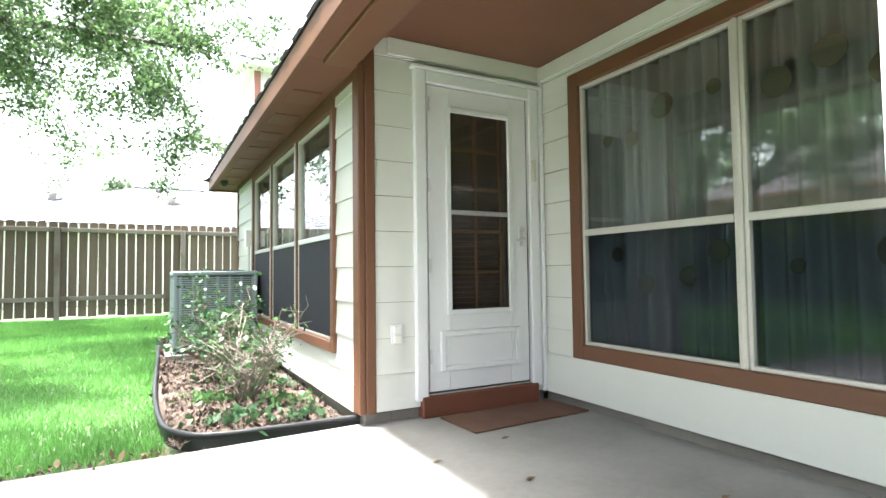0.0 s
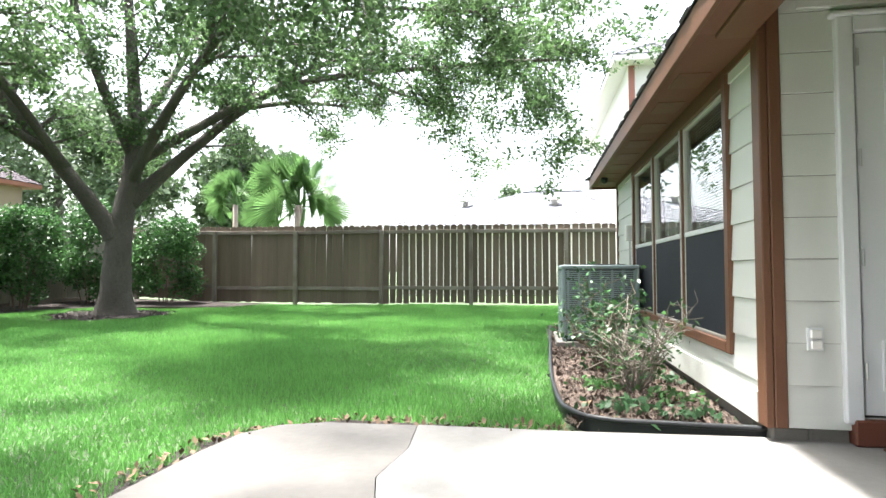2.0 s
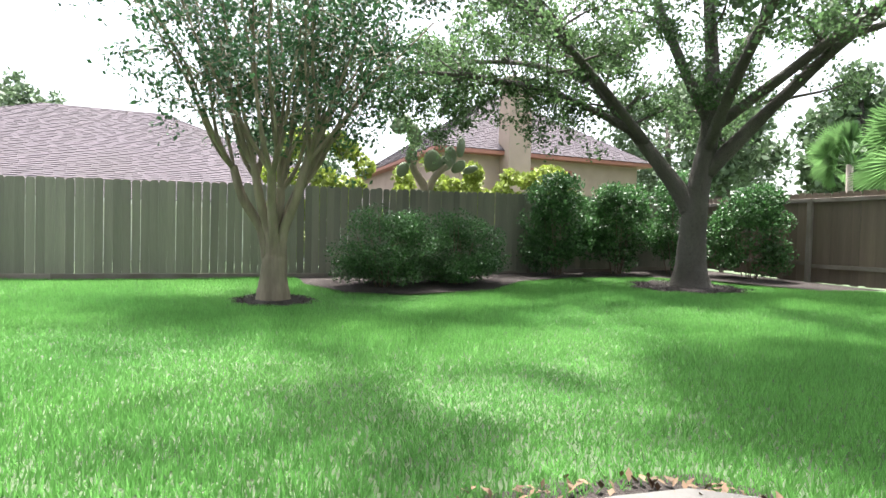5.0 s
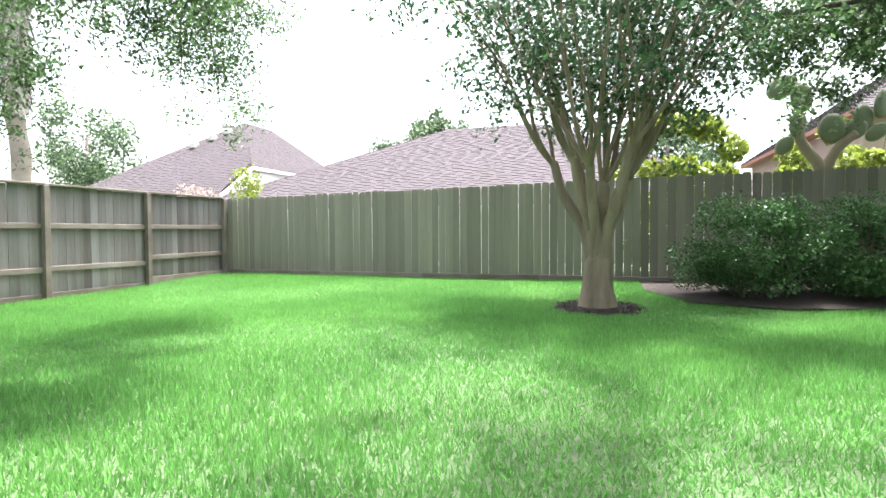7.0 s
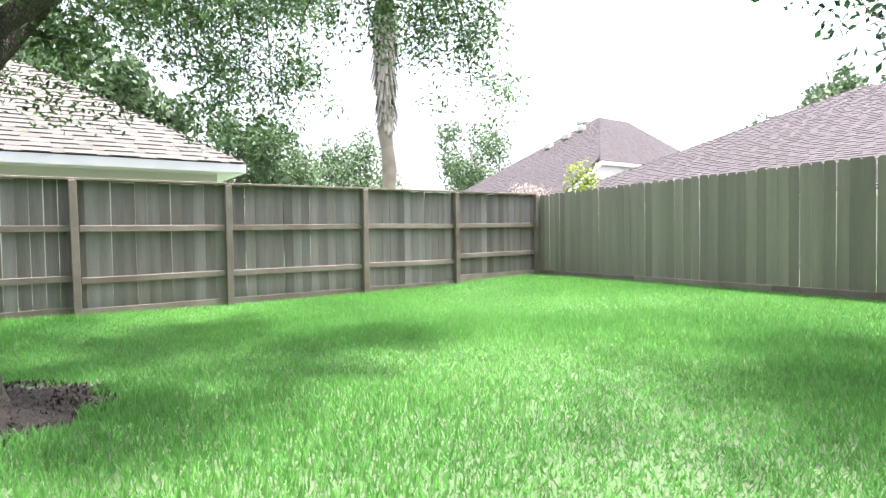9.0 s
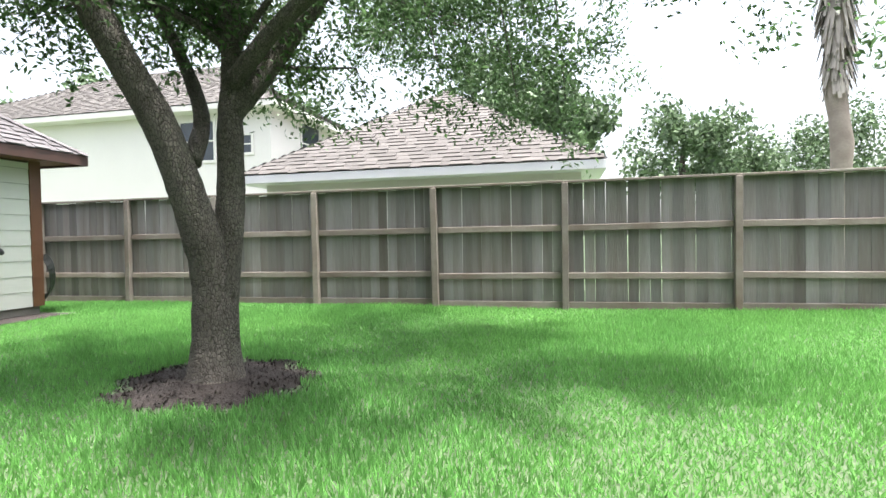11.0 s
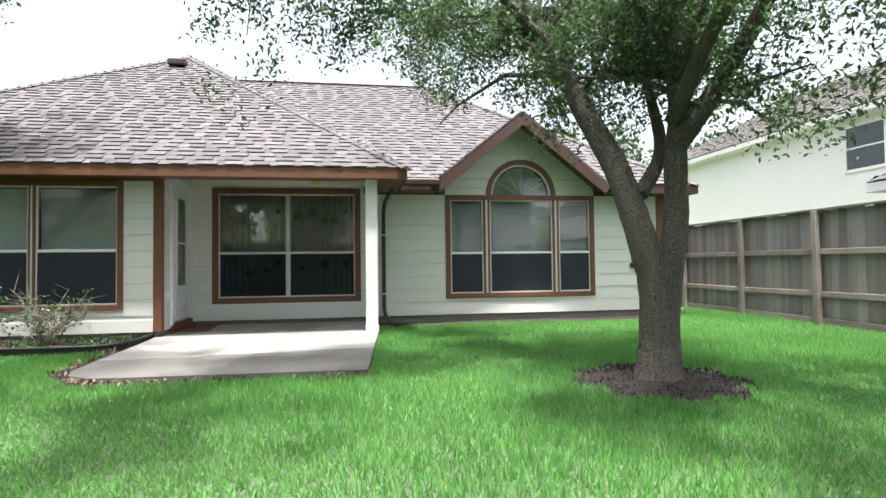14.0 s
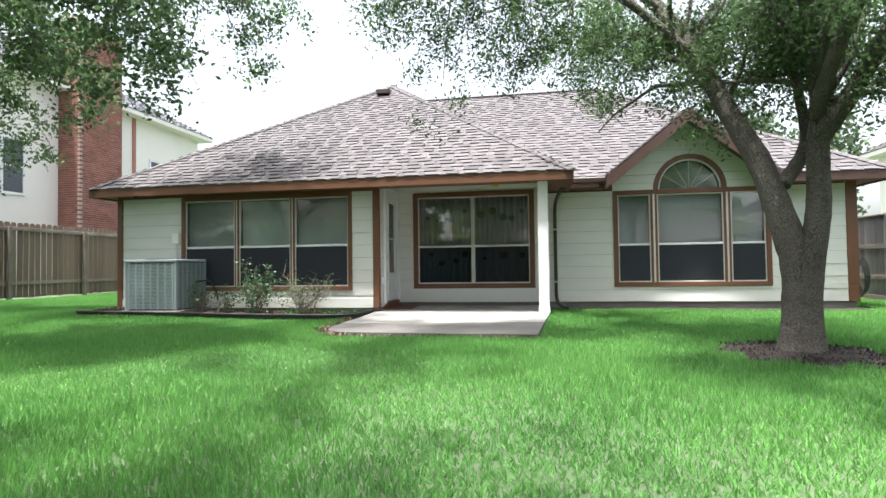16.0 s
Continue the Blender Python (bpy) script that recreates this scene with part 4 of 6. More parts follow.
# ---- trees ----
def tree(name, label, base, limbs, bark, leaf_mat, seed, secondaries, sub_len, twigs, leaves, leaf_len, leaf_wid, droop=0.25, low=2.2, start=0.35, flare=1.35, hang=(), thin=1.0):
    """Limbs from a short list of points; branches, twigs and leaves grow on them at random."""
    rnd = random.Random(seed)
    rng = np.random.default_rng(seed)
    t = thing(name, label, "tree", base)
    fine, puffs = Geo(), []
    for number, (pts, r0, r1) in enumerate(limbs):
        wood = Geo()
        line = curve_points(pts, 7)
        n = len(line)
        radii = []
        for i, p in enumerate(line):
            r = r0 + (r1 - r0) * (i / (n - 1)) ** 0.8
            if p.z < 0.45:
                r *= 1 + (flare - 1) * (1 - p.z / 0.45) ** 2
            radii.append(r * rnd.uniform(0.96, 1.04))
        wood.tube(line, radii, 12 if r0 > 0.06 else 7)
        part("limb" if number else "trunk", wood, bark, t, smooth=True)
        total = sum((b - a).length for a, b in zip(line, line[1:]))
        if total < 1.6 or r1 > 0.1:
            continue
        count = max(2, int(secondaries * total))
        for _ in range(count):
            f = rnd.uniform(start, 1.0)
            i = min(int(f * (n - 1)), n - 2)
            p = line[i].lerp(line[i + 1], f * (n - 1) - i)
            if p.z < low:
                continue
            way = (line[i + 1] - line[i]).normalized()
            side = Vector((rnd.gauss(0, 1), rnd.gauss(0, 1), rnd.gauss(0.25, 0.6))).normalized()
            d = (way * 0.7 + side).normalized()
            ln = rnd.uniform(*sub_len) * (1.15 - 0.35 * f)
            q, path = p.copy(), [p.copy()]
            for k in range(5):
                d = (d + Vector((rnd.gauss(0, 0.22), rnd.gauss(0, 0.22), rnd.gauss(0, 0.15) - droop * k * 0.12))).normalized()
                q = q + d * ln / 5
                path.append(q.copy())
            r = min(radii[i] * 0.5, 0.035)
            fine.tube(path, [r * (1 - 0.16 * k) for k in range(6)], 5, False)
            for k in range(twigs):
                j = rnd.choice((1, 2, 3, 3, 4, 4, 5))
                tip = path[j] + Vector((rnd.gauss(0, 1), rnd.gauss(0, 1), rnd.gauss(-droop * 0.5, 0.7))).normalized() * rnd.uniform(0.25, 0.7)
                bend = path[j].lerp(tip, 0.5) + Vector((0, 0, 0.06))
                fine.tube([path[j], bend, tip], [0.006, 0.004, 0.002], 3, False)
                puffs += [(path[j].lerp(bend, 0.6), 0.5), (bend, 0.8), (bend.lerp(tip, 0.5), 1.0), (tip, 1.0)]
    for a, b in hang:
        line = curve_points([a, (Vector(a) + Vector(b)) / 2 + Vector((0, 0, 0.3)), b], 5)
        fine.tube(line, [0.016 - 0.0012 * k for k in range(len(line))], 5, False)
        for k in range(26):
            f = rnd.uniform(0.2, 1)
            p = line[min(int(f * (len(line) - 1)), len(line) - 1)] + Vector((rnd.gauss(0, 0.32), rnd.gauss(0, 0.32), rnd.gauss(-0.08, 0.22)))
            puffs += [(p, 1.0), (p + Vector((rnd.gauss(0, 0.12), rnd.gauss(0, 0.12), -0.1)), 1.0)]
    br = part("branchwork", fine, bark, t, smooth=True)
    if puffs:
        c = np.array([p[0] for p in puffs])
        each = np.maximum(1, (leaves * np.array([p[1] for p in puffs]) * rng.uniform(0.5, 1.5, len(puffs))).astype(int))
        c = np.repeat(c, each, axis=0) + rng.normal(size=(each.sum(), 3)) * np.array([0.11, 0.11, 0.09]) * thin
        foliage("crown", c, leaf_len, leaf_wid, leaf_mat, t)
    return t


# the near oak, two trunks that part at chest height; "left" runs along (0.63, 0.78)
LX, LY = 0.63, 0.78
def sidewise(s, f, z):
    return (LX * s + 0.78 * f, LY * s - 0.63 * f, z)


tree("oak_tree", "oak with two rough grey-brown trunks and small dark leaves", (0.92, -1.47, 0.0), [
    ([(0, 0, -0.1), (0, 0, 0.4), sidewise(0.02, 0, 0.85), sidewise(0.15, 0, 1.35), sidewise(0.32, 0.02, 1.85), sidewise(0.55, 0.05, 2.3), sidewise(0.85, 0.1, 2.9), sidewise(1.3, 0.2, 3.7), sidewise(2.0, 0.4, 4.6)], 0.172, 0.075),
    ([sidewise(-0.03, 0.01, -0.1), sidewise(-0.05, 0.01, 0.4), sidewise(-0.10, 0.02, 0.9), sidewise(-0.16, 0.05, 1.35), sidewise(-0.17, 0.05, 1.9), sidewise(-0.2, 0.05, 2.3), sidewise(-0.16, 0.0, 3.0), sidewise(-0.1, -0.2, 4.0), sidewise(0.1, -0.4, 5.0)], 0.145, 0.06),
    ([sidewise(-0.18, 0.05, 2.0), sidewise(-0.45, 0.0, 2.35), sidewise(-0.75, -0.1, 2.8), sidewise(-1.1, -0.3, 3.3), sidewise(-2.0, -0.5, 3.8), sidewise(-3.2, -0.6, 3.9)], 0.10, 0.03),
    ([sidewise(-0.17, 0.0, 2.2), sidewise(-0.5, -0.5, 2.7), sidewise(-1.0, -1.2, 3.1), sidewise(-1.8, -2.0, 3.5), sidewise(-2.6, -2.6, 3.6)], 0.075, 0.025),
    ([sidewise(0.12, 0.02, 1.6), sidewise(-0.02, 0.25, 2.0), sidewise(0.1, 0.5, 2.6), sidewise(0.3, 0.9, 3.3), sidewise(0.5, 1.8, 4.0)], 0.075, 0.025),
    ([sidewise(0.95, 0.1, 3.1), sidewise(1.5, -0.5, 3.8), sidewise(2.2, -1.1, 4.3), sidewise(3.2, -1.6, 4.4)], 0.06, 0.02),
    ([sidewise(1.0, 0.1, 3.2), sidewise(1.9, 0.7, 3.8), sidewise(2.8, 1.2, 4.1)], 0.05, 0.02),
    ([sidewise(-0.9, -0.2, 3.0), sidewise(-1.8, 0.6, 3.5), sidewise(-2.8, 1.2, 3.7)], 0.05, 0.02),
    ([sidewise(-0.16, 0.0, 3.0), sidewise(-0.3, -1.0, 3.8), sidewise(-0.2, -2.0, 4.3)], 0.05, 0.02),
], BARK, OAK_LEAF, 11, 4.6, (0.8, 1.7), 4, 60, 0.056, 0.023, droop=0.35, start=0.55,
    hang=((sidewise(-2.2, -0.5, 3.7), sidewise(-2.5, -0.7, 2.2)), (sidewise(-3.0, -0.6, 3.8), sidewise(-3.3, -0.6, 2.4)), (sidewise(-1.4, -0.4, 3.4), sidewise(-1.7, -0.6, 2.3)), (sidewise(2.3, -1.1, 4.3), sidewise(2.5, -1.3, 3.0)), (sidewise(1.8, -0.8, 4.0), sidewise(1.9, -0.9, 3.0)), (sidewise(3.0, -1.5, 4.4), sidewise(3.2, -1.6, 3.1)), (sidewise(-2.6, -2.6, 3.6), sidewise(-3.1, -2.9, 2.5))))

# the large oak in the far corner; "right" runs along (0.67, 0.74) and towards the house
def far_way(s, f, z):
    return (0.67 * s + 0.74 * f, 0.74 * s - 0.67 * f, z)


tree("oak_tree", "large spreading oak with a thick ridged trunk in mulch", (-4.75, 10.15, 0.12), [
    ([(0, 0, -0.15), (0, 0, 0.5), far_way(0.02, 0, 1.2), far_way(0.1, 0, 2.0), far_way(0.25, 0, 3.0), far_way(0.25, 0, 4.2), far_way(0.15, 0, 5.6), far_way(0, 0.2, 7.2)], 0.34, 0.07),
    ([far_way(-0.05, 0, 1.5), far_way(-0.35, 0, 2.0), far_way(-1.1, 0.1, 3.0), far_way(-1.9, 0.3, 4.0), far_way(-2.8, 0.6, 5.2), far_way(-3.6, 1.0, 6.2)], 0.20, 0.05),
    ([far_way(0.2, 0, 2.2), far_way(0.7, 0.1, 2.75), far_way(1.3, 0.4, 3.4), far_way(2.2, 0.9, 4.3), far_way(3.4, 1.8, 5.2), far_way(4.6, 2.6, 5.6)], 0.17, 0.04),
    ([far_way(0.25, 0, 3.0), far_way(1.2, 0.6, 3.7), far_way(2.4, 1.5, 4.5), far_way(3.8, 2.6, 4.9), far_way(5.2, 3.8, 5.0), far_way(6.4, 4.8, 5.0)], 0.12, 0.03),
    ([far_way(0.22, 0, 3.2), far_way(-0.4, 0.5, 4.4), far_way(-0.9, 1.0, 5.6), far_way(-1.2, 1.6, 6.8)], 0.12, 0.04),
    ([far_way(0.25, 0, 3.6), far_way(0.9, -0.4, 4.8), far_way(1.5, -0.9, 6.0), far_way(2.0, -1.4, 7.0)], 0.10, 0.03),
    ([far_way(-0.5, 0, 2.2), far_way(-1.5, -0.2, 3.6), far_way(-2.4, -0.5, 4.8)], 0.10, 0.03),
    ([far_way(0.2, 0, 2.6), far_way(0.5, 1.3, 3.6), far_way(0.9, 3.0, 4.6), far_way(1.2, 4.8, 5.1), far_way(1.3, 6.4, 5.0)], 0.12, 0.03),
    ([far_way(-0.9, 0.1, 2.8), far_way(-1.7, 1.3, 3.7), far_way(-2.6, 2.8, 4.5), far_way(-3.4, 4.2, 4.8)], 0.10, 0.03),
    ([far_way(2.2, 0.9, 4.3), far_way(3.6, 0.4, 4.8), far_way(5.0, 0.2, 5.0)], 0.07, 0.03),
    ([far_way(3.8, 2.6, 4.9), far_way(5.0, 2.2, 4.9), far_way(6.6, 2.4, 4.7)], 0.06, 0.02),
    ([far_way(1.0, 3.4, 4.7), far_way(2.4, 4.8, 5.0), far_way(4.0, 6.2, 4.9)], 0.06, 0.02),
    ([far_way(5.2, 3.8, 5.0), far_way(5.4, 5.4, 4.7), far_way(5.6, 6.6, 4.4)], 0.05, 0.02),
    ([far_way(-1.1, 0.1, 3.0), far_way(-2.4, 0.9, 3.6), far_way(-3.9, 1.6, 3.9), far_way(-5.2, 2.0, 4.0)], 0.09, 0.03),
    ([far_way(-1.9, 0.3, 4.0), far_way(-3.4, -0.4, 4.7), far_way(-5.0, -0.8, 5.0), far_way(-6.4, -1.0, 5.0)], 0.08, 0.03),
    ([far_way(0.9, 3.0, 4.6), far_way(0.4, 5.0, 4.9), far_way(0.0, 7.0, 4.4)], 0.06, 0.02),
    ([far_way(-2.8, 0.6, 5.2), far_way(-4.4, 2.0, 5.6), far_way(-5.8, 3.2, 5.4)], 0.07, 0.02),
    # four limbs added high overhead, mostly out of view, to shade the lawn
    ([far_way(1.2, 4.8, 5.1), far_way(0.6, 6.8, 5.5), far_way(0.0, 8.8, 5.6)], 0.06, 0.02),
    ([far_way(1.2, 4.8, 5.1), far_way(2.4, 7.0, 5.6), far_way(3.0, 9.0, 5.8)], 0.06, 0.02),
    ([far_way(-3.4, 4.2, 4.8), far_way(-3.2, 6.0, 5.3), far_way(-2.6, 7.8, 5.5)], 0.06, 0.02),
    ([far_way(-1.2, 1.6, 6.8), far_way(-1.0, 4.4, 7.0), far_way(-0.6, 7.0, 6.8)], 0.06, 0.02),
], BARK, OAK_LEAF, 23, 2.9, (1.1, 2.3), 6, 26, 0.082, 0.045, droop=0.3, low=3.0, start=0.4,
    hang=((far_way(6.4, 4.8, 5.0), far_way(7.2, 5.2, 3.0)), (far_way(5.4, 5.4, 4.7), far_way(6.0, 6.0, 2.8)), (far_way(6.6, 2.4, 4.7), far_way(7.4, 2.6, 3.2)), (far_way(4.0, 6.2, 4.9), far_way(4.6, 6.9, 3.2)), (far_way(1.3, 6.4, 5.0), far_way(1.5, 7.2, 3.4)), (far_way(4.8, 4.0, 4.9), far_way(5.6, 4.4, 3.2)), (far_way(1.3, 6.4, 5.0), far_way(0.1, 7.6, 2.9)), (far_way(1.3, 6.4, 5.0), far_way(0.9, 8.1, 3.2)), (far_way(1.2, 4.8, 5.1), far_way(-0.6, 7.1, 3.3)), (far_way(1.2, 4.8, 5.1), far_way(-0.2, 6.4, 2.9)), (far_way(-3.9, 1.6, 3.9), far_way(-4.2, 1.4, 3.0)), (far_way(-3.2, 1.2, 3.8), far_way(-3.0, 1.2, 2.9)), (far_way(-5.2, 2.0, 4.0), far_way(-5.5, 1.8, 3.1)), (far_way(-2.4, 0.9, 3.6), far_way(-2.2, 0.9, 3.0)), (far_way(-4.6, 1.8, 4.0), far_way(-4.9, 1.5, 3.3))))

# crape myrtle: many pale stems that fan out of one short trunk
rnd = random.Random(31)
stems = [([(0, 0, -0.1), (0.01, 0, 0.3), (0.0, 0.02, 0.6), (0.01, 0.0, 0.95)], 0.205, 0.16)]
for k in range(9):
    a = k * 2.399 + 0.4
    r = math.sqrt((k + 0.6) / 9)
    kx, ky = math.cos(a) * r * 0.62, math.sin(a) * r * 0.62
    kz = rnd.uniform(1.55, 2.1)
    stems.append(([(kx * 0.12, ky * 0.12, 0.45), (kx * 0.3, ky * 0.3, 0.95), (kx * 0.7 + rnd.gauss(0, 0.03), ky * 0.7 + rnd.gauss(0, 0.03), 1.4), (kx, ky, kz)], rnd.uniform(0.085, 0.11), 0.055))
    for j in range(5):
        b = a + rnd.uniform(-1.1, 1.1)
        q = rnd.uniform(0.5, 1.25) * (0.5 + r)
        tx, ty, h = kx + math.cos(b) * q, ky + math.sin(b) * q, rnd.uniform(3.7, 5.0)
        stems.append(([(kx, ky, kz - 0.05), (kx + (tx - kx) * 0.22 + rnd.gauss(0, 0.04), ky + (ty - ky) * 0.22 + rnd.gauss(0, 0.04), kz + 0.4), (kx + (tx - kx) * 0.55 + rnd.gauss(0, 0.06), ky + (ty - ky) * 0.55 + rnd.gauss(0, 0.06), kz + (h - kz) * 0.55), (tx, ty, h)], rnd.uniform(0.028, 0.045), 0.009))
tree("crape_myrtle", "crape myrtle with many smooth pale stems in a mulch ring", (-5.0, 2.4, 0.07), stems, BARK_PALE, MYRTLE_LEAF, 41, 1.7, (0.7, 1.7), 4, 8, 0.08, 0.045, droop=0.3, start=0.42, flare=1.25)


# ---- mulch rings ----
def mulch_ring(label, x, y, r, seed):
    rng = np.random.default_rng(seed)
    g = Geo()
    n = 36
    rad = r * (1 + 0.10 * np.sin(np.arange(n) * 0.9 + seed) + rng.normal(0, 0.05, n))
    ring = [(x + rad[k] * math.cos(2 * math.pi * k / n), y + rad[k] * math.sin(2 * math.pi * k / n)) for k in range(n)]
    inner = [((px + x) / 2, (py + y) / 2) for px, py in ring]
    v = [(px, py, ground_z(px, py) - 0.01) for px, py in ring] + [(px, py, ground_z(px, py) + 0.035) for px, py in inner] + [(x, y, ground_z(x, y) + 0.05)]
    g.add(v, [(k, (k + 1) % n, n + (k + 1) % n, n + k) for k in range(n)] + [(n + k, n + (k + 1) % n, 2 * n) for k in range(n)])
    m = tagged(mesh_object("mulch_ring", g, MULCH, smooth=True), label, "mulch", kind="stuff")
    k = int(2600 * r * r) + 400
    a, d = rng.uniform(0, 2 * math.pi, k), r * np.sqrt(rng.uniform(0, 1.08, k))
    cx, cy = x + d * np.cos(a), y + d * np.sin(a)
    cz = ground_arr(cx, cy) + 0.045 * (1 - (d / r)) + 0.008
    v, f = leaf_arrays(np.stack([cx, cy, cz], 1), 0.052, 0.015, up=0.93)
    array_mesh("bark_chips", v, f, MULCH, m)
    return m


mulch_ring("dark brown mulch round the near oak", 0.92, -1.47, 0.74, 2)
mulch_ring("brown mulch and leaves round the large oak", -4.75, 10.1, 1.15, 3)
mulch_ring("dark mulch round the crape myrtle", -5.0, 2.4, 0.62, 4)


# ---- shrubs ----
def shrub(name, label, x, y, z, rx, ry, h, count, material, leaf_len, leaf_wid, seed, stems=8):
    rng = np.random.default_rng(seed)
    rnd = random.Random(seed)
    t = thing(name, label, "shrub", (x, y, z))
    wood = Geo()
    tips = []
    for k in range(stems):
        a, r = rnd.uniform(0, 6.28), math.sqrt(rnd.uniform(0, 1)) * 0.85
        tip = Vector((rx * r * math.cos(a), ry * r * math.sin(a), h * rnd.uniform(0.55, 0.95)))
        wood.tube(curve_points([(tip.x * 0.25, tip.y * 0.25, -0.03), (tip.x * 0.6, tip.y * 0.6, tip.z * 0.45), tip], 4), [0.014 - 0.0012 * i for i in range(9)], 5, False)
    part("stem", wood, STEM, t, smooth=True)["kind"] = "stuff"
    lumps = 46
    a, r = rng.uniform(0, 6.28, lumps), np.sqrt(rng.uniform(0.1, 1, lumps))
    u = rng.uniform(0.12, 1, lumps)
    shell = np.sqrt(np.clip(1 - ((u - 0.45) / 0.62) ** 2, 0.1, 1))
    c = np.stack([rx * r * shell * np.cos(a), ry * r * shell * np.sin(a), h * u], 1) * np.array([0.86, 0.86, 0.9])
    pick = rng.integers(0, lumps, count)
    p = c[pick] + unit(rng.normal(size=(count, 3))) * (rng.uniform(0.5, 1.0, (count, 1)) * np.array([0.24, 0.24, 0.20]) * min(1.3, h))
    p = p[p[:, 2] > 0.04]
    foliage("leaves", p, leaf_len, leaf_wid, material, t)
    return t


shrub("shrub", "rounded dark green evergreen shrub on bare mulch", -5.95, 4.35, 0.11, 0.7, 0.95, 1.36, 17000, BUSH_LEAF, 0.048, 0.027, 51)
shrub("shrub", "rounded dark green evergreen shrub on bare mulch", -6.05, 5.75, 0.12, 0.7, 0.95, 1.30, 17000, BUSH_LEAF, 0.048, 0.027, 52)
for x, y, rx, ry, h, k in ((-7.0, 8.6, 0.45, 0.9, 2.3, 61), (-6.9, 10.1, 0.55, 0.9, 2.25, 62), (-6.6, 11.6, 0.8, 0.9, 2.5, 63), (-5.4, 12.5, 0.9, 0.6, 2.2, 64)):
    shrub("shrub", "tall loose green shrub leaning against the fence", x, y, 0.2, rx, ry, h, 8000, BUSH_LEAF, 0.085, 0.045, k)
bed_b = Geo()
BED_B = ring = [(-7.72, 3.0), (-6.4, 3.05), (-5.5, 3.6), (-5.2, 4.6), (-5.4, 6.2), (-6.2, 7.2), (-6.5, 8.5), (-6.2, 10.0), (-5.6, 11.3), (-3.4, 11.9), (-3.1, 13.3), (-7.55, 13.3)]
bed_b.add([(x, y, ground_z(x, y) + 0.035) for x, y in ring], [tuple(range(len(ring)))[::-1]])
tagged(mesh_object("ground_bed_back", bed_b, MULCH), "mulch bed under the shrubs along the fence", "mulch", kind="stuff")

# ---- flower bed by the wing ----
bed = Geo()
ring = [(XW - 0.0, 3.84), (4.2, 3.86), (3.78, 3.9), (3.6, 4.06), (3.54, 4.4), (3.52, 5.4), (3.56, 7.0), (3.6, 8.98), (XW, 8.98)]
bed.add([(x, y, 0.035 + ground_z(x, y)) for x, y in ring], [tuple(range(len(ring)))[::-1]])
flower_bed = tagged(mesh_object("ground_bed", bed, BED_MULCH), "narrow mulch bed along the house wall", "mulch", kind="stuff")
rng = np.random.default_rng(9)
k = 4200
c = np.stack([rng.uniform(3.56, 4.58, k), rng.uniform(3.92, 8.9, k), np.zeros(k)], 1)
c[:, 2] = ground_arr(c[:, 0], c[:, 1]) + 0.05
v, f = leaf_arrays(c, 0.085, 0.026, up=0.85)
array_mesh("bark_chips", v, f, BED_MULCH, flower_bed)
k = 90
c = np.stack([rng.uniform(3.56, 4.55, k), rng.uniform(3.95, 8.6, k), np.full(k, 0.06)], 1)
v, f = leaf_arrays(c, 0.07, 0.032, up=0.85)
array_mesh("fallen_leaves", v, f, DRY_LEAF, flower_bed)
lip = curve_points([(4.62, 3.835, 0.05), (4.2, 3.85, 0.05), (3.78, 3.89, 0.05), (3.6, 4.06, 0.05), (3.53, 4.4, 0.05), (3.51, 5.4, 0.06), (3.55, 7.0, 0.08), (3.6, 8.9, 0.1)], 8)
strip = Geo()
strip.tube([p + Vector((0, 0, 0.045)) for p in lip], 0.017, 8)
side = [p for p in lip]
strip.add([p - Vector((0, 0, 0.06)) for p in side] + [p + Vector((0, 0, 0.045)) for p in side], [(i, i + 1, len(side) + i + 1, len(side) + i) for i in range(len(side) - 1)])
tagged(mesh_object("lawn_edging", strip, BLACK, smooth=True), "black plastic edging strip round the flower bed", "edging", kind="structure")


def rose(label, x, y, h, spread, stems, leaves, seed, pale=False):
    rnd = random.Random(seed)
    t = thing("rose_bush", label, "plant", (x, y, 0.05), "plants in the flower bed")
    wood, spots = Geo(), []
    for k in range(stems):
        a = rnd.uniform(0, 6.28)
        tip = Vector((math.cos(a) * spread * rnd.uniform(0.3, 1), math.sin(a) * spread * rnd.uniform(0.3, 1), h * rnd.uniform(0.35, 1.05)))
        line = curve_points([(0.02 * math.cos(a), 0.02 * math.sin(a), -0.02), (tip.x * 0.35 + rnd.gauss(0, 0.04), tip.y * 0.35 + rnd.gauss(0, 0.04), tip.z * rnd.uniform(0.3, 0.5)), (tip.x * 0.7 + rnd.gauss(0, 0.06), tip.y * 0.7 + rnd.gauss(0, 0.06), tip.z * rnd.uniform(0.6, 0.9)), tip], 4)
        wood.tube(line, [0.008 - 0.0004 * i for i in range(len(line))], 5, False)
        for j in range(3, len(line)):
            q = line[j] + Vector((rnd.gauss(0, 0.1), rnd.gauss(0, 0.1), rnd.gauss(0.06, 0.06)))
            wood.tube([line[j], q], [0.004, 0.002], 4, False)
            spots.append(q)
        spots.append(tip)
    part("stem", wood, surface("bare_twig", (0.21, 0.185, 0.155), 0.85, 0.3, 4, 30, 0.2) if pale else STEM, t, smooth=True)["kind"] = "stuff"
    c = np.array([spots[rnd.randrange(len(spots))] for _ in range(leaves)]) + np.random.default_rng(seed).normal(0, 0.045, (leaves, 3))
    foliage("leaves", c, 0.05, 0.03, MYRTLE_LEAF if not pale else BUSH_LEAF, t)


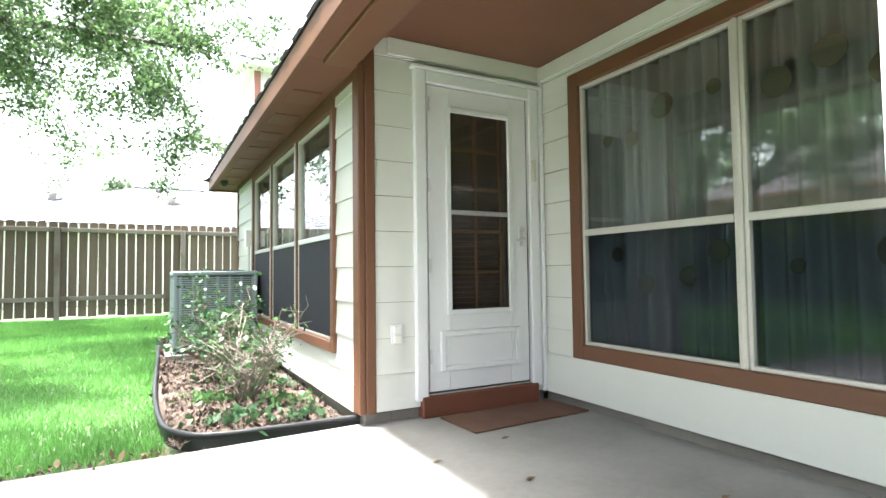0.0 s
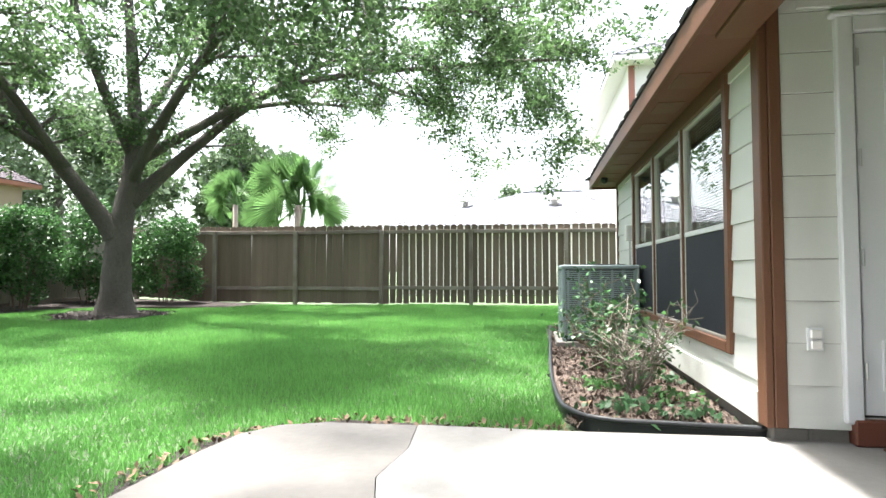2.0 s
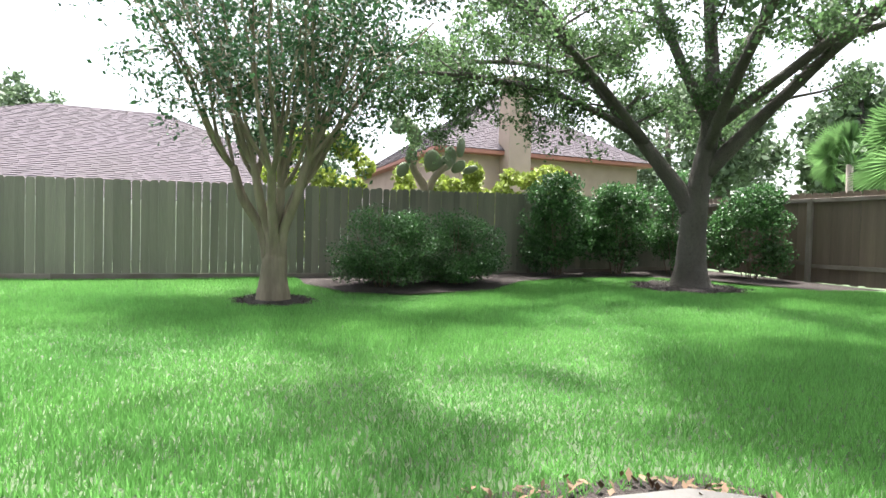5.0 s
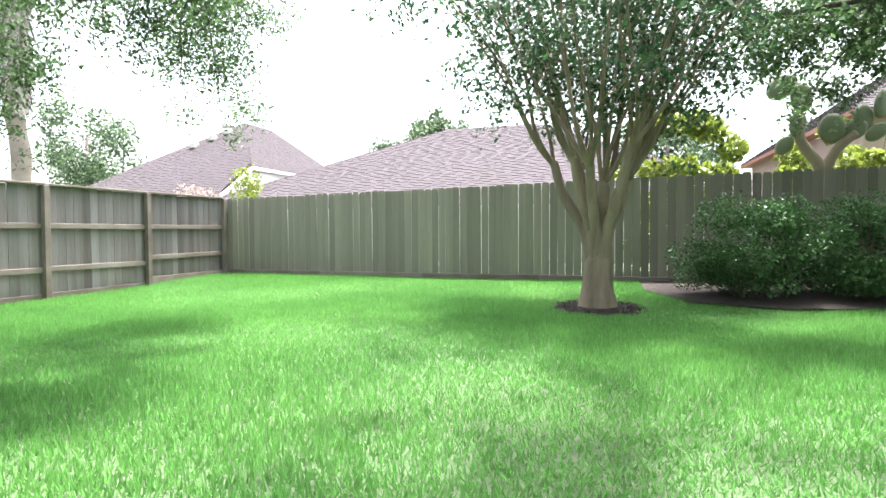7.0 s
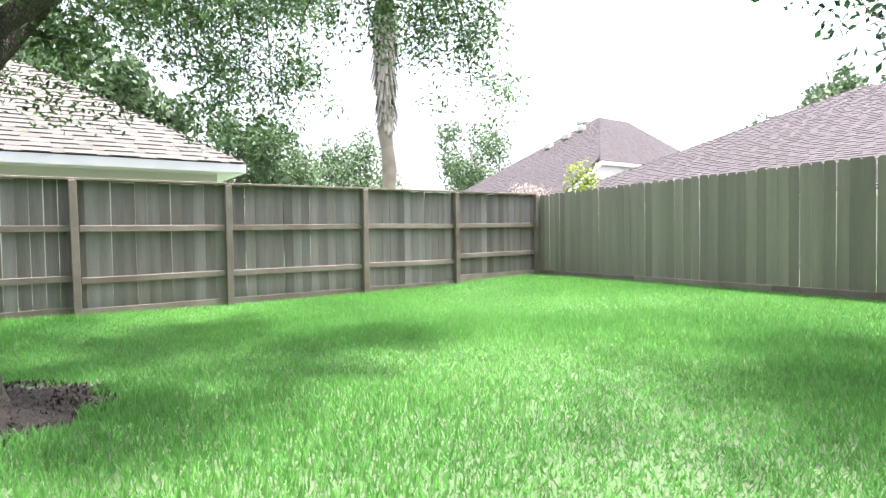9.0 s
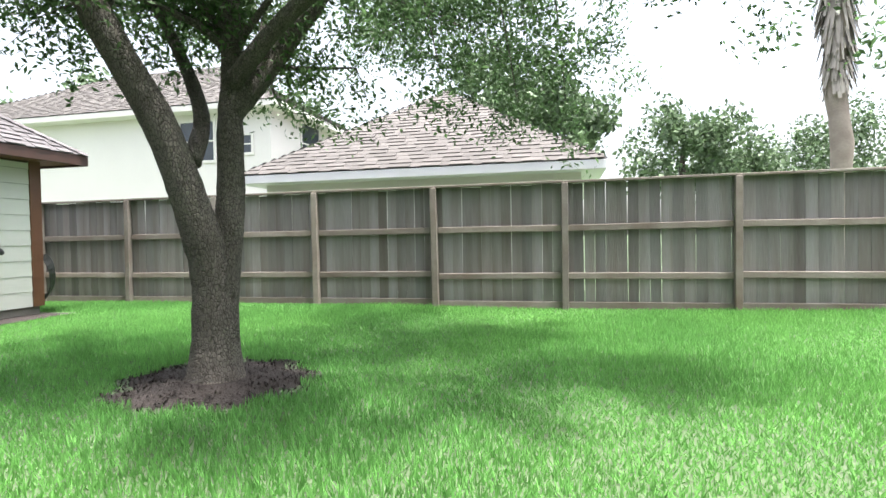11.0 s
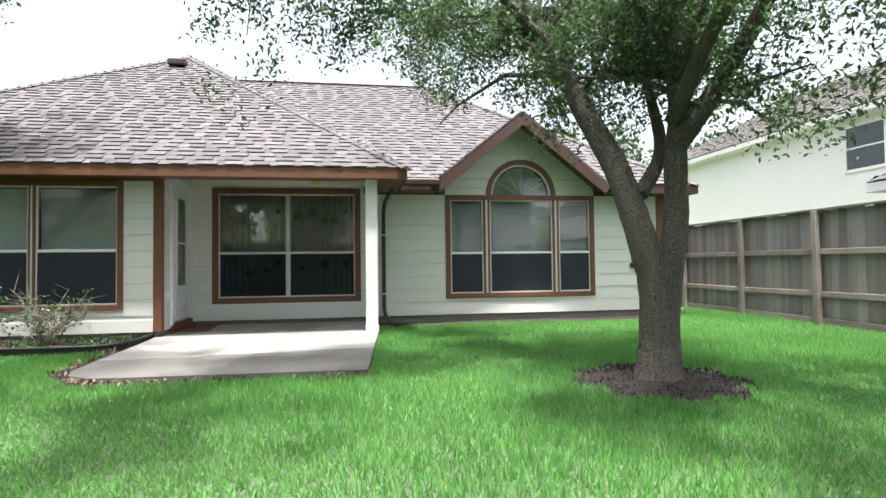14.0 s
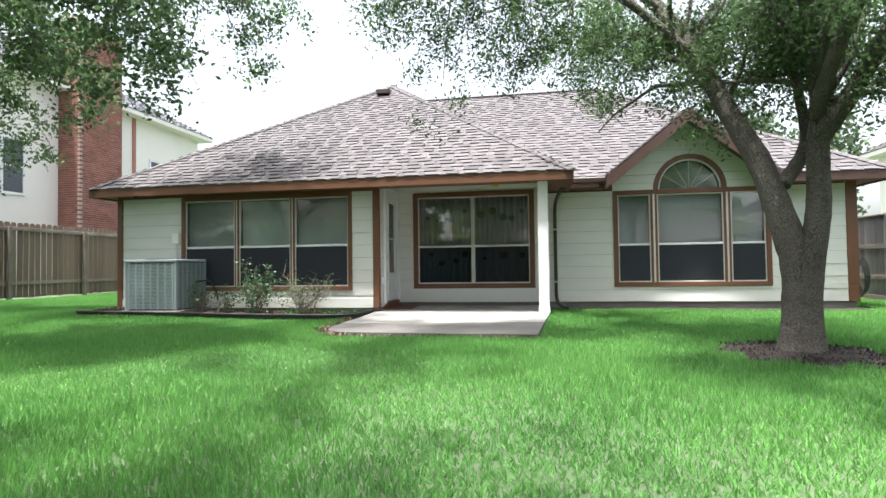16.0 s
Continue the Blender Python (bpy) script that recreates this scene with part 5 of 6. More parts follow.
rose("leafy green rose bush in the flower bed", 3.98, 5.75, 0.80, 0.36, 12, 800, 71)
rose("nearly bare twiggy rose bush with few leaves", 4.10, 4.9, 0.66, 0.52, 26, 300, 72, True)
rose("small green rose bush in the flower bed", 4.15, 6.9, 0.5, 0.22, 6, 180, 73)
rose("small green rose bush beside the air conditioner", 4.1, 6.4, 0.42, 0.2, 5, 140, 74)
for x, y, k in ((3.9, 4.3, 1), (4.35, 4.6, 2), (4.4, 5.3, 3), (3.85, 5.0, 4), (4.3, 4.15, 5), (4.4, 6.0, 6)):
    rng2 = np.random.default_rng(80 + k)
    t = thing("weed", "low clump of small green weeds", "plant", (x, y, 0.04), "weeds in the flower bed")
    c = rng2.normal(0, 1, (70, 3)) * np.array([0.11, 0.11, 0.02]) + np.array([0, 0, 0.05])
    foliage("leaves", c, 0.06, 0.035, MYRTLE_LEAF if k % 2 else BUSH_LEAF, t)

# ---- air conditioner ----
ac = thing("air_conditioner", "grey-green outdoor air conditioner with louvred sides", "air conditioner", (4.14, 7.54, 0.12))
part("base_pad", Geo().box(-0.52, 0.46, -0.55, 0.55, -0.1, 0.03, 0.01), BLOCK, ac)
part("coil", Geo().box(-0.40, 0.36, -0.45, 0.45, 0.03, 0.86), AC_DARK, ac)
for sx in (-0.43, 0.39):
    for sy in (-0.48, 0.48):
        part("corner_post", Geo().box(sx - 0.02, sx + 0.02, sy - 0.02, sy + 0.02, 0.03, 0.88, 0.008), AC_PAINT, ac)
for side, (n0, n1) in (("x", (-0.435, 0.39)), ("y", (-0.485, 0.485))):
    for face in (n0, n1):
        lou = Geo()
        z = 0.06
        while z < 0.84:
            if side == "x":
                lou.box(face - 0.008, face + 0.008, -0.46, 0.46, z, z + 0.014)
            else:
                lou.box(-0.41, 0.37, face - 0.008, face + 0.008, z, z + 0.014)
            z += 0.024
        for q in np.linspace(-0.42, 0.42, 7):
            if side == "x":
                lou.box(face - 0.01, face + 0.01, q - 0.012, q + 0.012, 0.05, 0.85)
            else:
                lou.box(q * 0.88 - 0.022, q * 0.88 + 0.002, face - 0.01, face + 0.01, 0.05, 0.85)
        part("louvre_panel", lou, AC_PAINT, ac)
part("top_cover", Geo().box(-0.455, 0.41, -0.505, 0.505, 0.86, 0.91, 0.02), AC_PAINT, ac)
gr = Geo()
for r in np.linspace(0.08, 0.36, 8):
    gr.tube([(-0.02 + r * math.cos(a), r * math.sin(a), 0.918) for a in np.linspace(0, 2 * math.pi, 25)], 0.005, 4, False)
part("fan_guard", gr, BLACK, ac)
part("refrigerant_pipe", Geo().tube(curve_points([(0.1, -0.49, 0.5), (0.2, -0.66, 0.52), (0.36, -0.72, 0.35), (0.44, -0.72, 0.15)], 6), 0.018, 8), BLACK, ac, smooth=True)
box = thing("meter_box", "small white electrical box on the siding", "electrical box", (XW, 7.65, 1.43))
part("cover", Geo().box(-0.10, -0.018, -0.07, 0.07, -0.1, 0.1, 0.008), FAR_WHITE, box)
part("conduit", Geo().tube([(-0.05, 0, -0.1), (-0.05, 0, -0.6)], 0.012, 8), ALUMINIUM, box)

# ---- porch things ----
mat = thing("doormat", "worn red-brown fibre doormat before the porch door", "doormat", (5.53, 3.52, 0.061))
g = Geo()
g.box(-0.44, 0.46, -0.24, 0.15, 0, 0.012, 0.005)
part("woven_top", g, MAT_RED, mat)
mat.rotation_euler = (0, 0, radians(3))
out = thing("wall_outlet", "white double power outlet with a cover", "outlet", (4.82, YD - 0.018, 0.60))
part("cover_plate", Geo().box(-0.04, 0.04, -0.012, 0, -0.06, 0.06, 0.004), WHITE, out)
for z in (-0.028, 0.028):
    part("flap", Geo().box(-0.026, 0.026, -0.03, -0.012, z - 0.022, z + 0.022, 0.006), FAR_WHITE, out)
pipe = thing("downspout", "dark brown downspout beside the porch post", "downspout", (0, 0, 0))
part("pipe", Geo().tube(curve_points([(5.44, 0.42, 2.30), (5.5, 0.52, 2.20), (5.85, 0.60, 2.05), (5.95, 0.62, 1.85)], 5) + [Vector((5.95, 0.62, 0.4))] + curve_points([(5.95, 0.62, 0.3), (5.90, 0.60, 0.16), (5.6, 0.55, 0.1), (5.2, 0.45, 0.07)], 5), 0.034, 8), DARK_METAL, pipe, smooth=True)
for z in (0.5, 1.5):
    part("strap", Geo().box(5.91, 5.985, 0.575, 0.665, z, z + 0.03, 0.004), ALUMINIUM, pipe)
gut = thing("gutter", "short dark brown gutter where the two roofs meet", "gutter", (0, 0, 0))
part("trough", Geo().box(5.36, 5.47, -0.28, 0.34, 2.30, 2.41, 0.02), DARK_METAL, gut)
bib = thing("wall_vent", "small black vent hood on the siding", "vent", (XM, -3.92, 0.95))
part("hood", Geo().tube([(-0.015, 0, 0), (-0.07, 0, 0), (-0.11, 0, -0.03)], [0.05, 0.048, 0.03], 10), BLACK, bib, smooth=True)
hose = thing("garden_hose", "coiled dark garden hose hung at the house corner", "hose", (XM + 0.1, YR - 0.06, 0.5))
co = Geo()
for k in range(5):
    co.tube([(0.0 + 0.17 * math.cos(a), -0.02 - 0.018 * k, 0.02 * k + 0.30 * math.sin(a)) for a in np.linspace(0, 2 * math.pi, 26)], 0.011, 6, False)
part("coil", co, HOSE, hose, smooth=True)
part("hanger", Geo().box(-0.03, 0.03, -0.12, 0.0, 0.27, 0.31, 0.006), BLACK, hose)
lamp = thing("porch_lamp", "small brass porch lamp with amber glass on the ceiling", "lamp", (5.3, 1.7, 2.47))
part("canopy", Geo().tube([(0, 0, 0), (0, 0, -0.03)], [0.07, 0.06], 14), CHROME, lamp)
part("shade", Geo().tube([(0, 0, -0.03), (0, 0, -0.06), (0, 0, -0.16), (0, 0, -0.18)], [0.05, 0.085, 0.07, 0.03], 8), LAMP_AMBER, lamp)
cam_dome = thing("security_camera", "small black dome camera under the eave", "camera", (XE + 0.12, 8.35, FASCIA_Z + 0.028))
part("dome", Geo().tube([(0, 0, 0), (0, 0, -0.03), (0, 0, -0.06), (0, 0, -0.075)], [0.05, 0.05, 0.035, 0.01], 12), BLACK, cam_dome, smooth=True)
vent = thing("roof_vent", "small dark metal roof vent near the ridge", "roof vent", (8.05, 4.58, ev(8.05)))
part("hood", Geo().box(-0.13, 0.12, -0.16, 0.16, 0.0, 0.13, 0.02), DARK_METAL, vent)
part("flange", Geo().box(-0.2, 0.2, -0.22, 0.22, -0.03, 0.012, 0.004, pose(0, 0, 0.0, 0, -math.degrees(math.atan(PITCH)), 0)), DARK_METAL, vent)

# ---- neighbouring houses ----
def hip_house(label, x0, x1, y0, y1, wall_z, eave_z, ridge_z, wall_mat, roof_mat, fascia_mat, over=0.45, gable=None, base=0.0):
    """A house with walls, an overhanging hip roof laid in courses, and a fascia."""
    h = thing("house", label, "house", ((x0 + x1) / 2, (y0 + y1) / 2, base))
    ox, oy = (x0 + x1) / 2, (y0 + y1) / 2
    a, b = (x1 - x0) / 2, (y1 - y0) / 2
    part("wall", Geo().box(-a, a, -b, b, -0.2, eave_z - base, 0.01), wall_mat, h)
    ea, eb, ez, rz = a + over, b + over, eave_z - base, ridge_z - base
    part("fascia", Geo().box(-ea, ea, -eb, eb, ez - 0.16, ez, 0.01), fascia_mat, h)
    if ea > eb:
        r0, r1 = (-(ea - eb), 0, rz), (ea - eb, 0, rz)
        faces = [([(-ea, -eb, ez), (ea, -eb, ez), r1, r0], (1, 0, 0)), ([(ea, eb, ez), (-ea, eb, ez), r0, r1], (1, 0, 0)), ([(ea, -eb, ez), (ea, eb, ez), r1], (0, 1, 0)), ([(-ea, eb, ez), (-ea, -eb, ez), r0], (0, 1, 0))]
    else:
        r0, r1 = (0, -(eb - ea), rz), (0, eb - ea, rz)
        faces = [([(-ea, -eb, ez), (ea, -eb, ez), r0], (1, 0, 0)), ([(ea, eb, ez), (-ea, eb, ez), r1], (1, 0, 0)), ([(ea, -eb, ez), (ea, eb, ez), r1, r0], (0, 1, 0)), ([(-ea, eb, ez), (-ea, -eb, ez), r0, r1], (0, 1, 0))]
    rf = Geo()
    for ring, along in faces:
        ring = [Vector(p) + Vector((0, 0, 0.01)) for p in ring]
        rf.add(ring, [tuple(range(len(ring)))])
    roof_ob = part("roof", rf, roof_mat, h)
    for k, (ring, along) in enumerate(faces):
        ring = [Vector(p) + Vector((0, 0, 0.02)) for p in ring]
        n = (ring[1] - ring[0]).cross(ring[2] - ring[0])
        al = Vector(along)
        up = n.cross(al)
        if up.z < 0:
            up = -up
        ob = part("shingle_course", shingle_field(ring, al, up, row=0.165, tab=0.4, seed=k + 2), roof_mat, roof_ob)
        ob["kind"] = "stuff"
    return h


def pane_on(house, P, u0, u1, z0, z1, trim_mat, label=""):
    o = Vector(house.location)
    w = Geo()
    for a, b, p, q in ((u0 - 0.08, u0, z0 - 0.08, z1 + 0.08), (u1, u1 + 0.08, z0 - 0.08, z1 + 0.08), (u0, u1, z0 - 0.08, z0), (u0, u1, z1, z1 + 0.08)):
        pbox(w, P, a, b, -0.01, 0.04, p, q, 0.004)
    w.v = [tuple(Vector(p) - o) for p in w.v]
    win = part("window", w, trim_mat, house, label)
    g = pbox(Geo(), P, u0, u1, -0.01, 0.012, z0, z1, 0)
    g.v = [tuple(Vector(p) - o) for p in g.v]
    part("pane", g, FAR_GLASS, win)
    r = pbox(Geo(), P, u0, u1, 0.012, 0.03, (z0 + z1) / 2 - 0.02, (z0 + z1) / 2 + 0.02, 0)
    r.v = [tuple(Vector(p) - o) for p in r.v]
    part("bar", r, trim_mat, win)


# behind the far fence: a low grey-roofed house
low = hip_house("low house with a pale grey shingle roof behind the fence", -1.3, 9.6, 19.5, 28.0, 2.4, 2.5, 4.25, FAR_WHITE, SHINGLE_GREY, FAR_WHITE)
for x in (0.75, 4.15):
    v = thing("roof_vent", "round metal roof turbine vent", "roof vent", (x, 21.6, 3.5), "vents on the grey roof")
    part("hood", Geo().tube([(0, 0, -0.1), (0, 0, 0.14), (0, 0, 0.15), (0, 0, 0.25)], [0.12, 0.12, 0.28, 0.1], 12), ALUMINIUM, v, smooth=True)

# beside it: a tall white two-storey house with a brick chimney
tall = hip_house("tall white two-storey house with brown corner boards", 5.9, 17.0, 15.6, 25.0, 6.4, 6.6, 9.6, FAR_WHITE, SHINGLE_GREY, FAR_WHITE)
P_tall, P_tallx = plane_map("y", 15.6, -1), plane_map("x", 5.9, -1)
for x in (5.95, 6.95, 12.1, 13.1):
    part("corner_board", Geo().box(x - 0.06 - 11.45, x + 0.1 - 11.45, -4.74, -4.70, 0.0, 6.5, 0.005), PINK_TRIM, tall)
for u0, u1, z0, z1 in ((8.1, 8.7, 3.1, 4.6), (6.9, 7.6, 3.2, 5.2), (14, 15, 3.5, 5.0)):
    pane_on(tall, P_tall, u0, u1, z0, z1, WHITE)
chim = thing("chimney", "red brick chimney on the side of the tall house", "chimney", (10.75, 15.2, 0.0))
part("core", Geo().box(-0.85, 0.85, -0.38, 0.38, 0, 8.6), MORTAR, chim)
bk = Geo()
row, z = 0, 0.02
while z < 8.55:
    x = -0.86 + (0.105 if row % 2 else 0.0)
    while x < 0.86:
        a, b = max(x, -0.862), min(x + 0.2, 0.862)
        if b - a > 0.03:
            bk.box(a, b, -0.392, -0.37, z, z + 0.06)
        x += 0.21
    y = -0.392 + (0.1 if row % 2 else 0)
    while y < 0.38:
        bk.box(-0.862, -0.84, y, min(y + 0.2, 0.39), z, z + 0.06)
        bk.box(0.84, 0.862, y, min(y + 0.2, 0.39), z, z + 0.06)
        y += 0.21
    z += 0.07
    row += 1
ob = part("brick", bk, BRICK_RED, chim)
ob["kind"] = "stuff"
part("crown", Geo().box(-0.95, 0.95, -0.48, 0.48, 8.6, 8.75, 0.02), MORTAR, chim)

# behind the side fence: a hip-roofed garage and a white two-storey house
garage = hip_house("low hip-roofed house with tan shingles and a white gutter", -1.9, 4.15, -15.0, -7.8, 2.1, 2.28, 4.5, FAR_WHITE, SHINGLE_TAN, WHITE, over=0.4)
white = hip_house("white two-storey house with dark screened windows", 6.2, 18.0, -19.0, -11.6, 4.6, 4.78, 7.2, FAR_WHITE, SHINGLE_TAN, FAR_WHITE)
P_whx, P_why = plane_map("x", 6.2, -1), plane_map("y", -11.6, 1)
pane_on(white, P_why, 7.95, 9.0, 3.32, 4.4, FAR_WHITE)
pane_on(white, P_why, 6.78, 7.3, 3.48, 3.95, FAR_WHITE)
pane_on(white, P_whx, -14.6, -13.4, 3.4, 4.6, FAR_WHITE)

# behind the back fence
red = hip_house("long low house with a faded red-brown shingle roof", -30.0, -14.5, -12.6, 7.0, 1.7, 1.8, 5.75, FAR_WHITE, SHINGLE_RED, FAR_WHITE)
corner = thing("house", "house with a dark purple-brown hip roof and a white end wall", "house", (-24.5, -18.0, 0))
CO = Vector((-24.5, -18.0, 0))
PK, PK2, CE, RE = Vector((-24.5, -17.8, 7.3)), Vector((-27.2, -17.8, 7.3)), Vector((-20.5, -14.4, 4.29)), Vector((-30.6, -14.4, 4.29))
LE, LS, WS = Vector((-18.0, -14.4, 2.66)), Vector((-18.0, -24.3, 2.66)), Vector((-33.7, -24.3, 2.66))
wl_geo = Geo().slab([p - CO for p in (Vector((-18.3, -14.7, -0.2)), Vector((-18.3, -14.7, 2.6)), Vector((-20.6, -14.7, 4.1)), Vector((-30.2, -14.7, 4.1)), Vector((-30.2, -14.7, -0.2)))], 0.2)
part("wall", wl_geo, FAR_WHITE, corner)
part("wall", Geo().box(-8.6, 6.2, -6.0, 3.0, -0.2, 2.5, 0.01), FAR_WHITE, corner)
deck = Geo()
for ring in ((LE, CE, PK, LS), (CE, RE, PK2, PK), (LS, PK, PK2, WS), (WS, PK2, RE)):
    deck.add([p - CO for p in ring], [tuple(range(len(ring)))])
corner_roof = part("roof", deck, SHINGLE_RED, corner)
for ring, al, up, k in (((LS, LE, CE, PK), (0, 1, 0), (-6.5, 0, 4.64), 5), ((CE, RE, PK2, PK), (-1, 0, 0), (0, -3.4, 3.01), 6)):
    part("shingle_course", shingle_field([p - CO + Vector((0, 0, 0.02)) for p in ring], al, up, row=0.165, tab=0.4, seed=k), SHINGLE_RED, corner_roof)["kind"] = "stuff"
part("fascia", Geo().box(-6.1, 4.0, 3.58, 3.64, 4.08, 4.27, 0.01), WHITE, corner)
rake = Geo().slab([LE - CO + Vector((0, 0.02, -0.03)), CE - CO + Vector((0, 0.02, -0.03)), CE - CO + Vector((0, 0.02, -0.24)), LE - CO + Vector((0, 0.02, -0.24))], 0.05)
part("rake_board", rake, WHITE, corner)
pane_on(corner, plane_map("y", -14.7, 1), -22.75, -22.1, 3.25, 3.85, FAR_WHITE)
for q in (0.25, 0.5, 0.8):
    v = thing("roof_vent", "small pale metal vent on the dark roof", "roof vent", PK.lerp(LS, q * 0.35) + Vector((0.5, 0.3, -0.3)), "vents on the dark roof")
    part("hood", Geo().box(-0.2, 0.2, -0.2, 0.2, -0.1, 0.22, 0.04), ALUMINIUM, v)
tan = hip_house("tan brick house with a brown roof and rust trim", -30.0, -16.5, 9.5, 19.0, 4.2, 4.4, 8.0, TAN_BRICK, SHINGLE_RED, PINK_TRIM)
P_tan = plane_map("x", -16.5, 1)
pane_on(tan, P_tan, 13.3, 14.1, 2.2, 3.8, PINK_TRIM)
pane_on(tan, P_tan, 14.4, 15.4, 2.2, 3.8, PINK_TRIM)
ch = thing("chimney", "tan brick chimney of the house behind the fence", "chimney", (-16.1, 12.5, 0))
part("shaft", Geo().box(-0.5, 0.4, -0.5, 0.5, 0, 7.1, 0.02), TAN_BRICK, ch)
part("crown", Geo().box(-0.58, 0.48, -0.58, 0.58, 7.1, 7.28, 0.02), TAN_BRICK, ch)
dish = thing("satellite_dish", "grey satellite dish on the dark roof", "satellite dish", (-24.6, -18.9, 6.75))
part("bowl", Geo().tube([(0, 0, 0.5), (0.06, 0.02, 0.52), (0.14, 0.05, 0.56)], [0.05, 0.3, 0.42], 16), ALUMINIUM, dish, smooth=True)
part("mast", Geo().tube([(0, 0, -0.3), (0, 0, 0.5)], 0.04, 6), ALUMINIUM, dish)

# ---- plants beyond the fences ----
def fan_palm(label, x, y, h, r, count, seed, trunk_r=0.16):
    rnd = random.Random(seed)
    t = thing("fan_palm", label, "palm", (x, y, 0))
    part("trunk", Geo().tube([(0, 0, -0.1), (0.02, 0, h * 0.5), (0, 0, h)], [trunk_r * 1.2, trunk_r, trunk_r * 0.9], 10), PALM_TRUNK, t, smooth=True)
    for k in range(count):
        a, e = rnd.uniform(0, 6.28), rnd.uniform(-0.35, 1.35)
        d = Vector((math.cos(a) * math.cos(e), math.sin(a) * math.cos(e), math.sin(e)))
        o = Vector((0, 0, h))
        hub = o + d * r * 0.55
        blades = Geo()
        blades.tube([o, hub], [0.025, 0.014], 5, False)
        s = d.cross(Vector((0, 0, 1))).normalized()
        turn = rnd.uniform(0.5, 2.6)
        s = (s * math.cos(turn) + s.cross(d) * math.sin(turn)).normalized()
        n = s.cross(d)
        for j in range(-13, 14):
            q = j * 0.13
            w = (d * math.cos(q) + s * math.sin(q)).normalized()
            ln = r * 0.55 * (1 - 0.02 * abs(j)) * rnd.uniform(0.92, 1.05)
            side = (s * math.cos(q) - d * math.sin(q)) * 0.02 * r
            mid, tip = hub + w * ln * 0.6, hub + w * ln - n * 0.03 * r - Vector((0, 0, 0.03 * r))
            blades.add([hub, mid - side, tip, mid + side + n * 0.02], [(0, 1, 2), (0, 2, 3)])
        part("frond", blades, PALM_LEAF, t)


fan_palm("broad bright green fan palm behind the fence", -3.85, 16.6, 3.0, 1.75, 34, 91)
fan_palm("slim pale palm beyond the fence", -7.4, 19.0, 3.4, 1.3, 26, 92, 0.1)
tall_palm = thing("palm_tree", "tall palm trunk with a skirt of dead grey fronds", "palm", (-7.5, -11.6, 0))
part("trunk", Geo().tube([(0.06 * math.sin(k), 0.05 * math.cos(k * 1.3), k * 0.6 - 0.1) for k in range(14)], [0.20 + 0.025 * (k % 2) for k in range(14)], 12), PALM_TRUNK, tall_palm, smooth=True)
sk = Geo()
rnd = random.Random(95)
for k in range(420):
    a, z = rnd.uniform(0, 6.28), rnd.uniform(4.2, 8.0)
    o = Vector((0.2 * math.cos(a), 0.2 * math.sin(a), z))
    d = Vector((math.cos(a) * 0.28, math.sin(a) * 0.28, -1)).normalized()
    s = Vector((-math.sin(a), math.cos(a), 0)) * rnd.uniform(0.03, 0.08)
    ln = rnd.uniform(0.4, 1.0) * (0.5 + (z - 4.2) / 4)
    sk.add([o - s, o + s, o + d * ln + s * 0.4, o + d * ln - s * 0.4], [(0, 1, 2, 3)])
part("dead_fronds", sk, DEAD_FROND, tall_palm)
gc = Geo()
for k in range(30):
    a, e = rnd.uniform(0, 6.28), rnd.uniform(-0.3, 1.2)
    d = Vector((math.cos(a) * math.cos(e), math.sin(a) * math.cos(e), math.sin(e)))
    s = d.cross(Vector((0, 0, 1))).normalized() * 0.3
    o = Vector((0, 0, 8.2))
    gc.add([o, o + d * 1.2 - s, o + d * 2.0, o + d * 1.2 + s], [(0, 1, 2, 3)])
part("fronds", gc, PALM_LEAF, tall_palm)

cac = thing("prickly_pear", "tall tree-like prickly pear cactus behind the fence", "cactus", (-8.4, 5.9, 0.1))
part("trunk", Geo().tube(curve_points([(0, 0, 0), (0, 0, 1.2), (0, 0.05, 1.9), (0, -0.25, 2.4), (0, -0.3, 2.9)], 5), [0.13 - 0.003 * k for k in range(21)], 10), CACTUS_TRUNK, cac, smooth=True)
part("trunk", Geo().tube(curve_points([(0, 0, 1.6), (0, 0.25, 2.2), (0, 0.55, 2.5)], 5), [0.10 - 0.003 * k for k in range(11)], 10), CACTUS_TRUNK, cac, smooth=True)
for y, z, w, h, rx in ((-0.55, 3.35, 0.26, 0.20, 40), (-0.25, 3.15, 0.17, 0.26, 10), (-0.30, 2.7, 0.15, 0.24, -10), (-0.5, 2.35, 0.18, 0.13, 60), (0.65, 2.75, 0.17, 0.22, 5), (0.9, 2.95, 0.13, 0.24, -12), (0.5, 2.55, 0.22, 0.17, 30), (0.85, 2.5, 0.2, 0.12, 40), (1.15, 2.45, 0.19, 0.09, 20), (0.2, 2.6, 0.2, 0.25, 0)):
    pad = Geo()
    n = 16
    m = pose(0, y, z, rx, 0, random.Random(int(z * 100)).uniform(-30, 30))
    pad.add([m @ Vector((sx * k, w * f * math.cos(2 * math.pi * i / n), h * f * math.sin(2 * math.pi * i / n))) for sx, k, f in ((-1, 0.035, 0.75), (-1, 0.012, 1.0), (1, 0.012, 1.0), (1, 0.035, 0.75)) for i in range(n)],
            [(r * n + i, r * n + (i + 1) % n, (r + 1) * n + (i + 1) % n, (r + 1) * n + i) for r in range(3) for i in range(n)] + [tuple(range(n))[::-1], tuple(range(3 * n, 4 * n))])
    part("pad", pad, CACTUS, cac, smooth=True)

